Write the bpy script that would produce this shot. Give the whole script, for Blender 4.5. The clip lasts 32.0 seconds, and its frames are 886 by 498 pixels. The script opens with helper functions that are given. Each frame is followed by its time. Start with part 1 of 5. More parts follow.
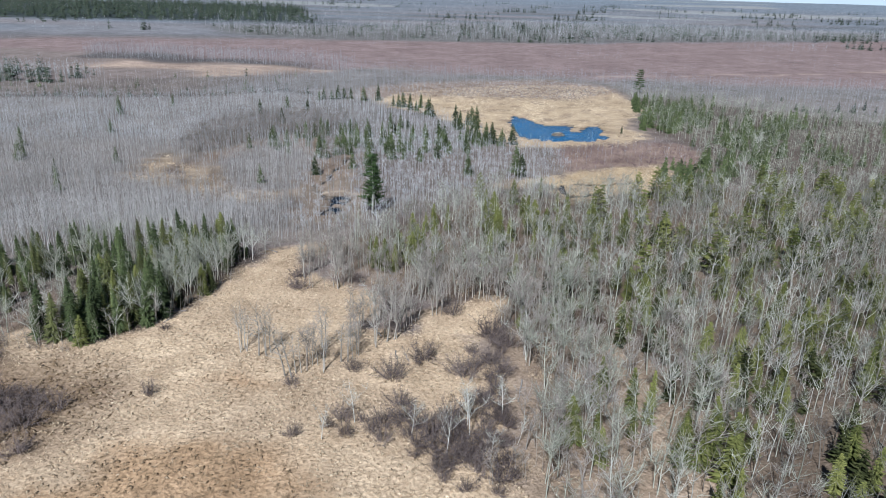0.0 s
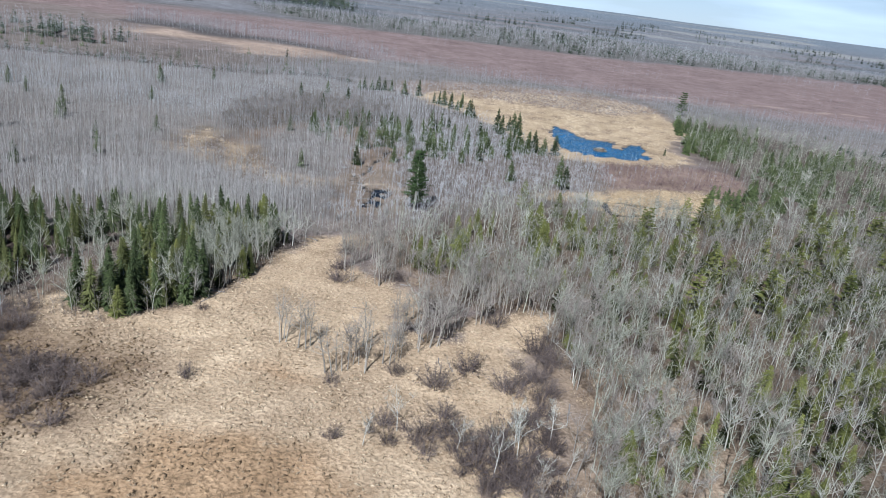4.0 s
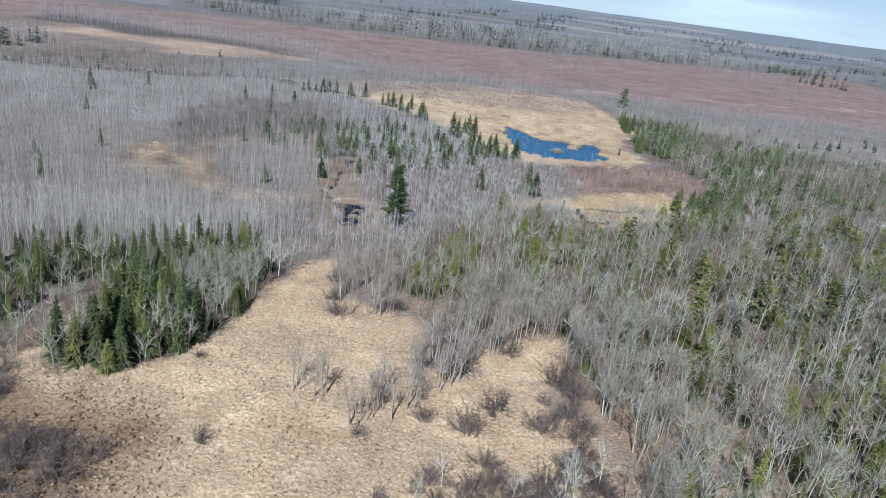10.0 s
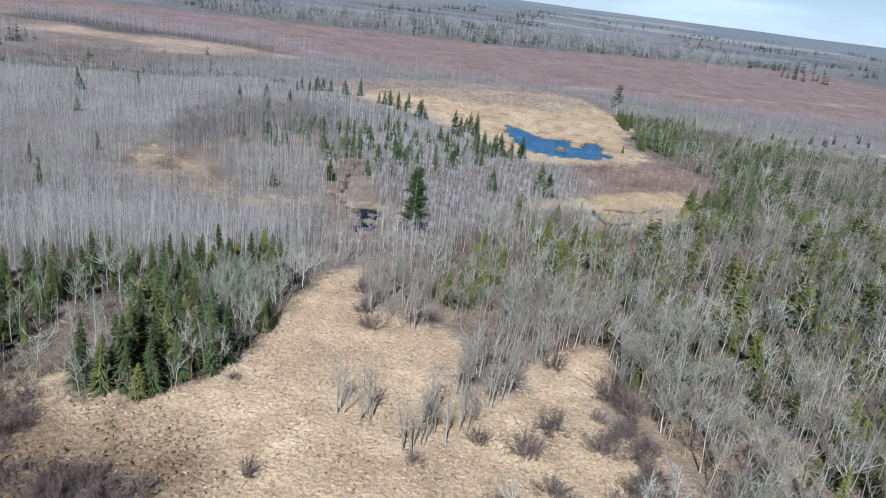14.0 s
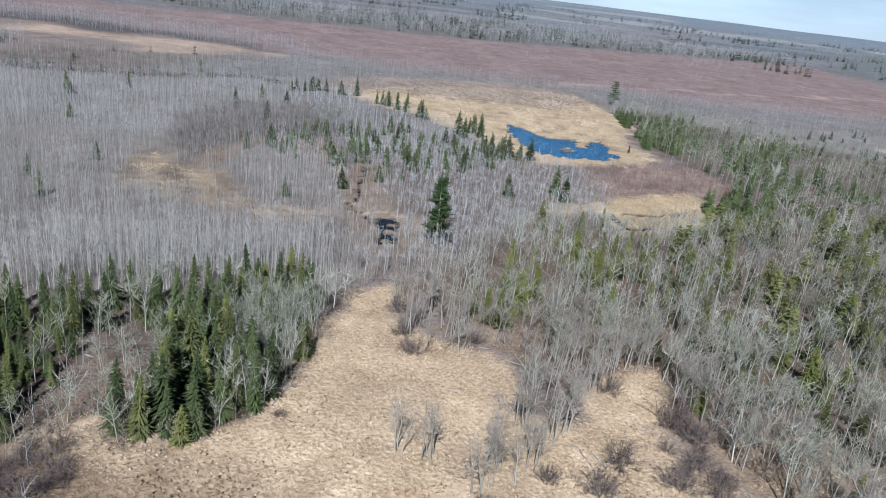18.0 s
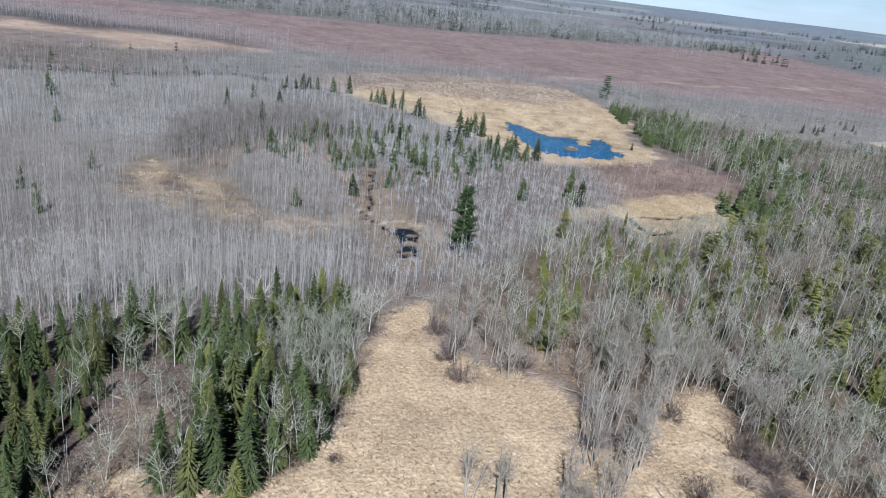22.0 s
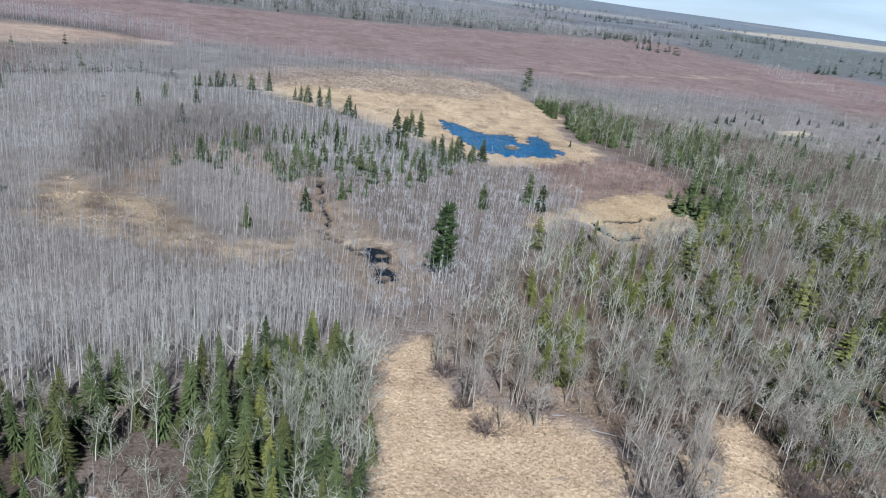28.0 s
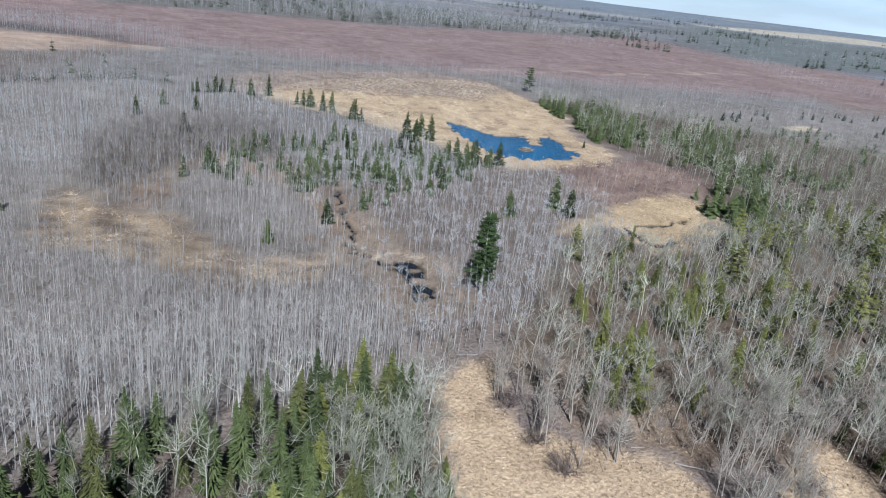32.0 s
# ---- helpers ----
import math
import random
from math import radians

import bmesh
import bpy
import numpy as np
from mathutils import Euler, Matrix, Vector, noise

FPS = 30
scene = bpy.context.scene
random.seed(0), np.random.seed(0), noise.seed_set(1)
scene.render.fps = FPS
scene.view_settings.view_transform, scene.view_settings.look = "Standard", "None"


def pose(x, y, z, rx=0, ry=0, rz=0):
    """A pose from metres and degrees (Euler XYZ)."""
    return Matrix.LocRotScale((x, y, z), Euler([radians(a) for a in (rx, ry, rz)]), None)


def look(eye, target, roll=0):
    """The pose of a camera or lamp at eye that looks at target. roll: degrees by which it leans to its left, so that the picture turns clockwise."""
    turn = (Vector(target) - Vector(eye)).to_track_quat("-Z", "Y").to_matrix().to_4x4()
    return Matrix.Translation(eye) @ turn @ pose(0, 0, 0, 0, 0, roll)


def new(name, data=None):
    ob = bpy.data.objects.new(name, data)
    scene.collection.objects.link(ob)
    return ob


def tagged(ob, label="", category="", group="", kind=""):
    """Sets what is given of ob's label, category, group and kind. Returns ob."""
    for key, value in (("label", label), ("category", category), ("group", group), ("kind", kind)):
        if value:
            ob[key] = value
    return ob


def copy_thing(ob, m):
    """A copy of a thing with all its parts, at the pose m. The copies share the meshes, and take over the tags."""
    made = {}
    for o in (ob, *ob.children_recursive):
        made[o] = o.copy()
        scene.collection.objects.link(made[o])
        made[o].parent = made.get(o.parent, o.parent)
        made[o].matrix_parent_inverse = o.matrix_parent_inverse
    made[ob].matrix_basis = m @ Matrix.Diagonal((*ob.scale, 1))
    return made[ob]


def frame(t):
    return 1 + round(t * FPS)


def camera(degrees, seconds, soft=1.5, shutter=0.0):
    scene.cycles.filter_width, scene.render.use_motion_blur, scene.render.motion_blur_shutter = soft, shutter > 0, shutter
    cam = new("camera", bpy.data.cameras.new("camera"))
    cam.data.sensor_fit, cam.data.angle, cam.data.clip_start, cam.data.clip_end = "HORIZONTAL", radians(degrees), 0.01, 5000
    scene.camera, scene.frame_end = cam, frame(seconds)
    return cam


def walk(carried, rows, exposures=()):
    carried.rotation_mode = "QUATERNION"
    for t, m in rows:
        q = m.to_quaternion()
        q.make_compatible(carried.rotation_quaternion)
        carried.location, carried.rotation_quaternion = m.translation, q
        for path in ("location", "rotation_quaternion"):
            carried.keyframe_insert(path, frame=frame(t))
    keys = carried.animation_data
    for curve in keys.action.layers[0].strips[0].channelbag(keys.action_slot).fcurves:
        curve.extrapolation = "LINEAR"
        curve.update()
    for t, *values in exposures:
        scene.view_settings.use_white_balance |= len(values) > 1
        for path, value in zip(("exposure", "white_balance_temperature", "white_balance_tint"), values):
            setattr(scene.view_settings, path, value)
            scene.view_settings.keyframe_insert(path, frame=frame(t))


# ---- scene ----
cam = camera(64.4, 32.0, soft=1.0)
PATH = [
    (0, (-1.805, 2.967, 45.0), (-1.765, 4.844, 44.312), 1.6),
    (0.5, (-2.108, 3.278, 44.939), (-2.114, 5.155, 44.249), 1.4),
    (1, (-2.467, 3.67, 44.834), (-2.52, 5.545, 44.142), 1.2),
    (1.5, (-2.994, 4.198, 44.686), (-3.143, 6.069, 43.993), 1.1),
    (1.8, (-3.51, 4.556, 44.593), (-3.68, 6.425, 43.9), 1.2),
    (1.9, (-3.68, 4.675, 44.562), (-3.835, 6.546, 43.873), 4.2),
    (2, (-3.854, 4.794, 44.531), (-3.988, 6.668, 43.844), 7.8),
    (2.5, (-4.791, 5.327, 44.341), (-4.934, 7.199, 43.653), 7.8),
    (3, (-5.741, 5.777, 44.198), (-5.862, 7.651, 43.509), 7.7),
    (3.5, (-6.631, 6.157, 44.102), (-6.647, 8.034, 43.412), 7.6),
    (5.5, (-11.078, 8.138, 44.182), (-11.043, 10.014, 43.491), 7.6),
    (6, (-12.12, 8.806, 44.395), (-12.062, 10.682, 43.704), 7.7),
    (6.5, (-13.15, 9.589, 44.851), (-13.068, 11.464, 44.16), 7.5),
    (7, (-14.127, 10.242, 45.297), (-14.023, 12.116, 44.607), 7.6),
    (7.5, (-15.006, 10.87, 45.68), (-14.857, 12.741, 44.992), 7.6),
    (8, (-15.809, 11.297, 45.925), (-15.627, 13.166, 45.237), 7.7),
    (8.5, (-16.575, 11.642, 46.031), (-16.371, 13.509, 45.343), 7.8),
    (9, (-17.387, 12.016, 46.009), (-17.173, 13.882, 45.322), 7.7),
    (9.5, (-18.29, 12.452, 45.915), (-18.073, 14.318, 45.228), 7.7),
    (10, (-19.265, 13.043, 45.814), (-19.045, 14.908, 45.126), 7.6),
    (10.5, (-20.233, 13.72, 45.681), (-20.012, 15.585, 44.993), 7.6),
    (11, (-21.223, 14.516, 45.522), (-20.997, 16.38, 44.833), 7.6),
    (11.5, (-22.096, 15.284, 45.356), (-21.86, 17.146, 44.667), 7.6),
    (12, (-23.035, 16.044, 45.18), (-22.782, 17.905, 44.491), 7.7),
    (12.5, (-23.943, 16.752, 45.046), (-23.679, 18.612, 44.358), 7.7),
    (13, (-24.895, 17.41, 44.922), (-24.623, 19.268, 44.234), 7.6),
    (13.5, (-25.861, 18.134, 44.85), (-25.583, 19.991, 44.161), 7.6),
    (14, (-26.811, 18.833, 44.806), (-26.531, 20.689, 44.116), 7.5),
    (14.5, (-27.766, 19.584, 44.829), (-27.486, 21.439, 44.138), 7.4),
    (16.5, (-31.822, 22.946, 44.999), (-31.514, 24.796, 44.303), 7.3),
    (17, (-32.743, 23.838, 45.055), (-32.43, 25.686, 44.358), 7.2),
    (17.5, (-33.736, 24.804, 45.091), (-33.409, 26.65, 44.394), 7.2),
    (18, (-34.651, 25.718, 45.116), (-34.313, 27.561, 44.417), 7.2),
    (18.5, (-35.785, 26.663, 45.142), (-35.408, 28.499, 44.442), 7.2),
    (19, (-36.873, 27.553, 45.179), (-36.492, 29.383, 44.467), 7.2),
    (19.5, (-37.89, 28.545, 45.274), (-37.494, 30.372, 44.563), 7.2),
    (20, (-39.001, 29.466, 45.35), (-38.603, 31.292, 44.638), 7.2),
    (20.5, (-39.944, 30.478, 45.476), (-39.538, 32.303, 44.764), 7.2),
    (21, (-40.899, 31.513, 45.557), (-40.502, 33.339, 44.844), 7.2),
    (21.5, (-41.829, 32.563, 45.605), (-41.425, 34.388, 44.892), 7.2),
    (22, (-42.799, 33.689, 45.625), (-42.387, 35.511, 44.91), 7.1),
    (22.5, (-43.752, 34.842, 45.674), (-43.327, 36.66, 44.958), 7.2),
    (23, (-44.73, 35.992, 45.734), (-44.278, 37.803, 45.017), 7.2),
    (23.5, (-45.711, 37.093, 45.827), (-45.204, 38.89, 45.11), 7.3),
    (24, (-46.674, 38.188, 45.94), (-46.125, 39.972, 45.222), 7.4),
    (24.5, (-47.612, 39.283, 46.021), (-47.034, 41.058, 45.304), 7.5),
    (25, (-48.487, 40.422, 46.099), (-47.899, 42.194, 45.382), 7.5),
    (25.5, (-49.334, 41.597, 46.111), (-48.701, 43.354, 45.395), 7.5),
    (27.5, (-52.522, 46.682, 45.783), (-51.84, 48.422, 45.071), 7.9),
    (28, (-53.278, 47.93, 45.698), (-52.59, 49.667, 44.985), 7.9),
    (28.5, (-53.997, 49.136, 45.538), (-53.304, 50.872, 44.825), 7.8),
    (29, (-54.685, 50.359, 45.295), (-53.989, 52.094, 44.584), 7.7),
    (29.5, (-55.36, 51.606, 45.029), (-54.684, 53.349, 44.319), 7.6),
    (30, (-55.984, 52.818, 44.759), (-55.309, 54.563, 44.051), 7.5),
    (30.5, (-56.589, 54.024, 44.482), (-55.891, 55.76, 43.773), 7.4),
    (31, (-57.213, 55.33, 44.226), (-56.504, 57.061, 43.519), 7.2),
    (31.5, (-57.811, 56.692, 44.029), (-57.093, 58.42, 43.323), 7.1),
    (32, (-58.363, 58.032, 43.911), (-57.638, 59.757, 43.204), 7.0),
]
walk(cam, [(t, look(eye, target, roll)) for t, eye, target, roll in PATH])

# ---- light ----
SUN_TO = Vector((-0.24, -0.75, 0.80)).normalized()
world = bpy.data.worlds.new("sky")
scene.world = world
world.use_nodes = True
wn, wl = world.node_tree.nodes, world.node_tree.links
sky = wn.new("ShaderNodeTexSky")
sky.sky_type, sky.sun_disc = "NISHITA", False
sky.sun_elevation = math.asin(SUN_TO.z)
sky.sun_rotation = math.atan2(SUN_TO.x, SUN_TO.y) % (2 * math.pi)
sky.air_density, sky.dust_density, sky.ozone_density, sky.altitude = 1.0, 0.0, 5.0, 1500
wn["Background"].inputs["Strength"].default_value = 0.031
veil = wn.new("ShaderNodeTexNoise")  # thin high cloud
veil.inputs["Scale"].default_value, veil.inputs["Detail"].default_value = 3.0, 7.0
spread = wn.new("ShaderNodeMapping")
spread.inputs["Scale"].default_value = (1.0, 1.0, 7.0)
wl.new(wn.new("ShaderNodeTexCoord").outputs["Generated"], spread.inputs["Vector"])
wl.new(spread.outputs[0], veil.inputs["Vector"])
thin = wn.new("ShaderNodeMapRange")
thin.inputs["From Min"].default_value, thin.inputs["From Max"].default_value, thin.inputs["To Min"].default_value, thin.inputs["To Max"].default_value = 0.44, 0.66, 0.58, 1.0
wl.new(veil.outputs["Fac"], thin.inputs["Value"])
cloudy = wn.new("ShaderNodeMix")
cloudy.data_type = "RGBA"
low = wn.new("ShaderNodeMapRange")  # the veil thickens towards the horizon
low.inputs["From Min"].default_value, low.inputs["From Max"].default_value, low.inputs["To Min"].default_value, low.inputs["To Max"].default_value = 0.03, 0.16, 1.0, 0.02
parts = wn.new("ShaderNodeSeparateXYZ")
wl.new(spread.inputs["Vector"].links[0].from_socket, parts.inputs[0])
wl.new(parts.outputs["Z"], low.inputs["Value"])
haze = wn.new("ShaderNodeMath")
haze.operation = "MULTIPLY"
wl.new(thin.outputs[0], haze.inputs[0])
wl.new(low.outputs[0], haze.inputs[1])
wl.new(haze.outputs[0], cloudy.inputs["Factor"])
wl.new(sky.outputs[0], cloudy.inputs["A"])
cloudy.inputs["B"].default_value = (17.8, 20.4, 22.8, 1)
wl.new(cloudy.outputs["Result"], wn["Background"].inputs["Color"])
sun = new("sun", bpy.data.lights.new("sun", "SUN"))
sun.data.energy, sun.data.angle, sun.data.color = 5.0, radians(0.5), (1.0, 0.965, 0.92)
sun.matrix_world = look(SUN_TO * 100, (0, 0, 0))
scene.view_settings.exposure = 0.58
scene.view_settings.use_white_balance = True
scene.view_settings.white_balance_temperature, scene.view_settings.white_balance_tint = 5480, 7

# ---- materials ----


def material(name, rough=0.85, spec=0.2):
    m = bpy.data.materials.new(name)
    m.use_nodes = True
    b = m.node_tree.nodes["Principled BSDF"]
    b.inputs["Roughness"].default_value = rough
    b.inputs["Specular IOR Level"].default_value = spec
    return m, m.node_tree.nodes, m.node_tree.links, b


def noise_node(n, l, scale, detail=4.0, vec=None, rough=0.6):
    t = n.new("ShaderNodeTexNoise")
    t.inputs["Scale"].default_value, t.inputs["Detail"].default_value, t.inputs["Roughness"].default_value = scale, detail, rough
    if vec is not None:
        l.new(vec, t.inputs["Vector"])
    return t.outputs["Fac"]


def ramp(n, l, fac, stops):
    r = n.new("ShaderNodeValToRGB")
    e = r.color_ramp.elements
    while len(e) < len(stops):
        e.new(0.5)
    for k, (p, c) in enumerate(stops):
        e[k].position, e[k].color = p, (*c, 1)
    l.new(fac, r.inputs["Fac"])
    return r.outputs["Color"]


def mix(n, l, kind, fac, a, b):
    x = n.new("ShaderNodeMix")
    x.data_type, x.blend_type = "RGBA", kind
    for sock, v in ((x.inputs["Factor"], fac), (x.inputs["A"], a), (x.inputs["B"], b)):
        if hasattr(v, "is_output"):
            l.new(v, sock)
        else:
            sock.default_value = v if isinstance(v, (int, float)) else (*v, 1)
    return x.outputs["Result"]


def plant_material(name, dark, light, grain=3.0, rough=0.8, through=0.0):
    """Bark, twigs or needles: a tone for each plant (attribute), one for each piece (island), and a grain."""
    m, n, l, b = material(name, rough, 0.15)
    at = n.new("ShaderNodeAttribute")
    at.attribute_name = "tone"
    geo = n.new("ShaderNodeNewGeometry")
    tc = n.new("ShaderNodeTexCoord")
    info = n.new("ShaderNodeObjectInfo")
    a = n.new("ShaderNodeMath")
    a.operation = "MULTIPLY_ADD"
    l.new(geo.outputs["Random Per Island"], a.inputs[0])
    a.inputs[1].default_value = 0.45
    l.new(at.outputs["Fac"], a.inputs[2])
    a2 = n.new("ShaderNodeMath")
    a2.operation = "MULTIPLY_ADD"
    l.new(info.outputs["Random"], a2.inputs[0])
    a2.inputs[1].default_value = 0.42
    l.new(a.outputs[0], a2.inputs[2])
    a3 = n.new("ShaderNodeMath")
    a3.operation = "MULTIPLY_ADD"
    l.new(noise_node(n, l, grain, 3, tc.outputs["Object"]), a3.inputs[0])
    a3.inputs[1].default_value = 0.4
    l.new(a2.outputs[0], a3.inputs[2])
    a4 = n.new("ShaderNodeMath")
    a4.operation = "SUBTRACT"
    l.new(a3.outputs[0], a4.inputs[0])
    a4.inputs[1].default_value = 0.36
    l.new(ramp(n, l, a4.outputs[0], [(0.0, dark), (1.0, light)]), b.inputs["Base Color"])
    return m


M = {}
M["bark_grey"] = plant_material("bark_grey", (0.12, 0.118, 0.092), (0.58, 0.568, 0.468))
M["bark_brown"] = plant_material("bark_brown", (0.1, 0.086, 0.072), (0.52, 0.465, 0.405))
M["bark_birch"] = plant_material("bark_birch", (0.3, 0.285, 0.25), (0.66, 0.63, 0.56))
M["bark_dark"] = plant_material("bark_dark", (0.06, 0.05, 0.04), (0.22, 0.18, 0.15))
# distance haze put into aspen colour: a warm set near, a cooler one far
M["bark_aspen_warm"] = plant_material("bark_aspen_warm", (0.19, 0.176, 0.165), (0.56, 0.53, 0.503))
M["twig_aspen_warm"] = plant_material("twig_aspen_warm", (0.22, 0.197, 0.18), (0.49, 0.452, 0.422))
M["bark_aspen_cool"] = plant_material("bark_aspen_cool", (0.19, 0.187, 0.185), (0.53, 0.525, 0.52))
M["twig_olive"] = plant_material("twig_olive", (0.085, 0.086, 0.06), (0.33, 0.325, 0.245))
M["twig_aspen_cool"] = plant_material("twig_aspen_cool", (0.24, 0.24, 0.245), (0.52, 0.52, 0.528))
# far twigs: the blue haze of distance is mixed into the colour
M["twig_far_haze"] = plant_material("twig_far_haze", (0.19, 0.187, 0.192), (0.39, 0.387, 0.396))
M["twig_brown"] = plant_material("twig_brown", (0.13, 0.108, 0.092), (0.34, 0.29, 0.255))
M["twig_red"] = plant_material("twig_red", (0.09, 0.058, 0.055), (0.27, 0.19, 0.18))
M["twig_purple"] = plant_material("twig_purple", (0.06, 0.045, 0.04), (0.21, 0.166, 0.15))
M["needle_spruce"] = plant_material("needle_spruce", (0.005, 0.01, 0.004), (0.108, 0.132, 0.05))
M["needle_fir"] = plant_material("needle_fir", (0.016, 0.02, 0.006), (0.15, 0.155, 0.055))
# far spruces: needles greyed and blued in the colour for distance haze
M["needle_far_haze"] = plant_material("needle_far_haze", (0.016, 0.024, 0.017), (0.07, 0.086, 0.055))
M["needle_cedar"] = plant_material("needle_cedar", (0.03, 0.04, 0.009), (0.22, 0.218, 0.066))
M["needle_pine"] = plant_material("needle_pine", (0.022, 0.042, 0.014), (0.1, 0.135, 0.05))
M["straw"] = plant_material("straw", (0.21, 0.145, 0.085), (0.74, 0.595, 0.42))
M["bark_alder"] = plant_material("bark_alder", (0.13, 0.115, 0.095), (0.46, 0.415, 0.355))
M["twig_alder"] = plant_material("twig_alder", (0.15, 0.13, 0.105), (0.42, 0.37, 0.31))
M["wood_dead"] = plant_material("wood_dead", (0.08, 0.07, 0.065), (0.34, 0.31, 0.28))
M["mud"] = plant_material("mud", (0.05, 0.04, 0.03), (0.14, 0.11, 0.08), 1.5, 0.7)


def ground_material():
    m, n, l, b = material("ground_cover", 0.95, 0.1)
    at = n.new("ShaderNodeAttribute")
    at.attribute_name = "cover"
    tc = n.new("ShaderNodeTexCoord")
    vec = tc.outputs["Object"]
    f1 = noise_node(n, l, 2.2, 5, vec)
    f2 = noise_node(n, l, 0.22, 5, vec)
    f3 = noise_node(n, l, 0.03, 4, vec)
    v1 = ramp(n, l, f1, [(0.32, (0.68, 0.66, 0.63)), (0.68, (1.24, 1.24, 1.24))])
    v2 = ramp(n, l, f2, [(0.3, (0.78, 0.75, 0.71)), (0.7, (1.14, 1.14, 1.13))])
    v3 = ramp(n, l, f3, [(0.3, (0.82, 0.8, 0.8)), (0.7, (1.15, 1.15, 1.15))])
    c = mix(n, l, "MULTIPLY", 1.0, at.outputs["Color"], v1)
    c = mix(n, l, "MULTIPLY", 1.0, c, v2)
    c = mix(n, l, "MULTIPLY", 1.0, c, v3)
    v4 = ramp(n, l, noise_node(n, l, 0.085, 4, vec), [(0.32, (0.8, 0.79, 0.79)), (0.66, (1.1, 1.1, 1.1))])
    c = mix(n, l, "MULTIPLY", 1.0, c, v4)
    l.new(c, b.inputs["Base Color"])
    bump = n.new("ShaderNodeBump")
    bump.inputs["Strength"].default_value, bump.inputs["Distance"].default_value = 0.6, 0.34
    cells = n.new("ShaderNodeTexVoronoi")
    cells.feature, cells.inputs["Scale"].default_value = "SMOOTH_F1", 2.1
    warp = n.new("ShaderNodeVectorMath")
    warp.operation = "MULTIPLY_ADD"
    bend = n.new("ShaderNodeTexNoise")
    bend.inputs["Scale"].default_value = 0.7
    l.new(vec, bend.inputs["Vector"])
    l.new(bend.outputs["Color"], warp.inputs[0])
    warp.inputs[1].default_value = (1.6, 1.6, 0)
    l.new(vec, warp.inputs[2])
    l.new(warp.outputs[0], cells.inputs["Vector"])
    hump = n.new("ShaderNodeMath")
    hump.operation = "MULTIPLY_ADD"
    l.new(cells.outputs["Distance"], hump.inputs[0])
    hump.inputs[1].default_value = -0.9
    l.new(f1, hump.inputs[2])
    l.new(hump.outputs[0], bump.inputs["Height"])
    l.new(bump.outputs[0], b.inputs["Normal"])
    return m


def water_material(name, colour, wave):
    m, n, l, b = material(name, 0.15, 0.25)
    tc = n.new("ShaderNodeTexCoord")
    f = noise_node(n, l, 1.6, 3, tc.outputs["Object"])
    g = noise_node(n, l, 0.12, 3, tc.outputs["Object"])
    l.new(ramp(n, l, g, [(0.35, tuple(0.75 * x for x in colour)), (0.65, tuple(1.2 * x for x in colour))]), b.inputs["Base Color"])
    bump = n.new("ShaderNodeBump")
    bump.inputs["Strength"].default_value, bump.inputs["Distance"].default_value = wave, 0.3
    l.new(f, bump.inputs["Height"])
    l.new(bump.outputs[0], b.inputs["Normal"])
    return m


M["ground"] = ground_material()
# the blue of the reflected sky is put into the pond's base colour
M["pond"] = water_material("pond_water", (0.001, 0.075, 0.175), 0.5)
M["creek"] = water_material("creek_water", (0.010, 0.012, 0.014), 0.1)

# ---- plan ----
FIELD = [(-75, 40), (-75, 70), (-64, 84), (-60, 90.5), (-56.5, 91.5), (-54, 87), (-48, 86), (-41, 92), (-37, 101), (-34.5, 112), (-29.5, 122), (-23, 128), (-21, 126), (-23, 120),
         (-24.5, 113), (-19, 110.5), (-14, 108), (-9, 102.5), (-12, 93), (-6, 92), (1, 100), (8, 104.5), (11, 100), (6, 92), (5, 86), (8, 80), (6, 70), (8, 58), (10, 40)]
MARSH = [(-26.7, 312.8), (-17.9, 333.9), (9.3, 358.7), (39.2, 372), (71.2, 380), (87.6, 374.9), (88.4, 352.2), (88.9, 321.8), (86.5, 296.3), (76.3, 279.3), (68, 256.1), (72, 249), (70, 238.1), (60, 224.2), (43.4, 220.1), (26.2, 220.3), (20.5, 226.5), (13.7, 244.5), (9.2, 258.1), (0.3, 272.1), (-6.4, 283.6), (-19.5, 294.2)]
POND = [(29.9, 280.5), (34.6, 272.7), (38.7, 261.1), (45.1, 259.1), (50.6, 261.6), (47.9, 253.4), (49.3, 247.0), (54.2, 257.4), (59.7, 262.3), (59.5, 252.9), (57.2, 245.0), (58.5, 236.6), (50.4, 231.0), (38.2, 230.2), (29.9, 232.5), (27.0, 239.8), (26.7, 248.0), (26.5, 260.5)]
REDBUSH = [(39.6, 219.7), (63.8, 229.1), (78.0, 229.3), (82, 215), (77.9, 200.8), (69.9, 190.1), (62.7, 197.8), (48.0, 194.1), (36.2, 188.3), (33.8, 194.6), (34.3, 203.8)]
POCKET = [(31.5, 183), (34.9, 186.2), (50.3, 195.1), (62.7, 197.8), (66.9, 184.4), (58, 175), (46, 167), (34, 160), (27, 160), (28.8, 169.9), (28, 176), (16.2, 171.2), (13.3, 171.9), (20.7, 177)]
CLEARING = [(-78, 178), (-77.8, 193), (-75.2, 199), (-69.8, 192), (-63.9, 186.5), (-57.3, 184), (-54.6, 175.5), (-51.3, 169.5), (-47.3, 163.5), (-39.5, 162.4), (-32.3, 165.8), (-33, 158), (-40, 153.5), (-49, 153), (-57, 158), (-64, 166), (-71, 168), (-76, 171)]
CREEKSIDE = [(-33, 168), (-33, 178), (-30, 190), (-27, 203), (-22, 203), (-23, 180), (-19, 166), (-14, 160), (-16, 149), (-20, 141), (-27, 138.5), (-31.5, 143), (-30.5, 155)]
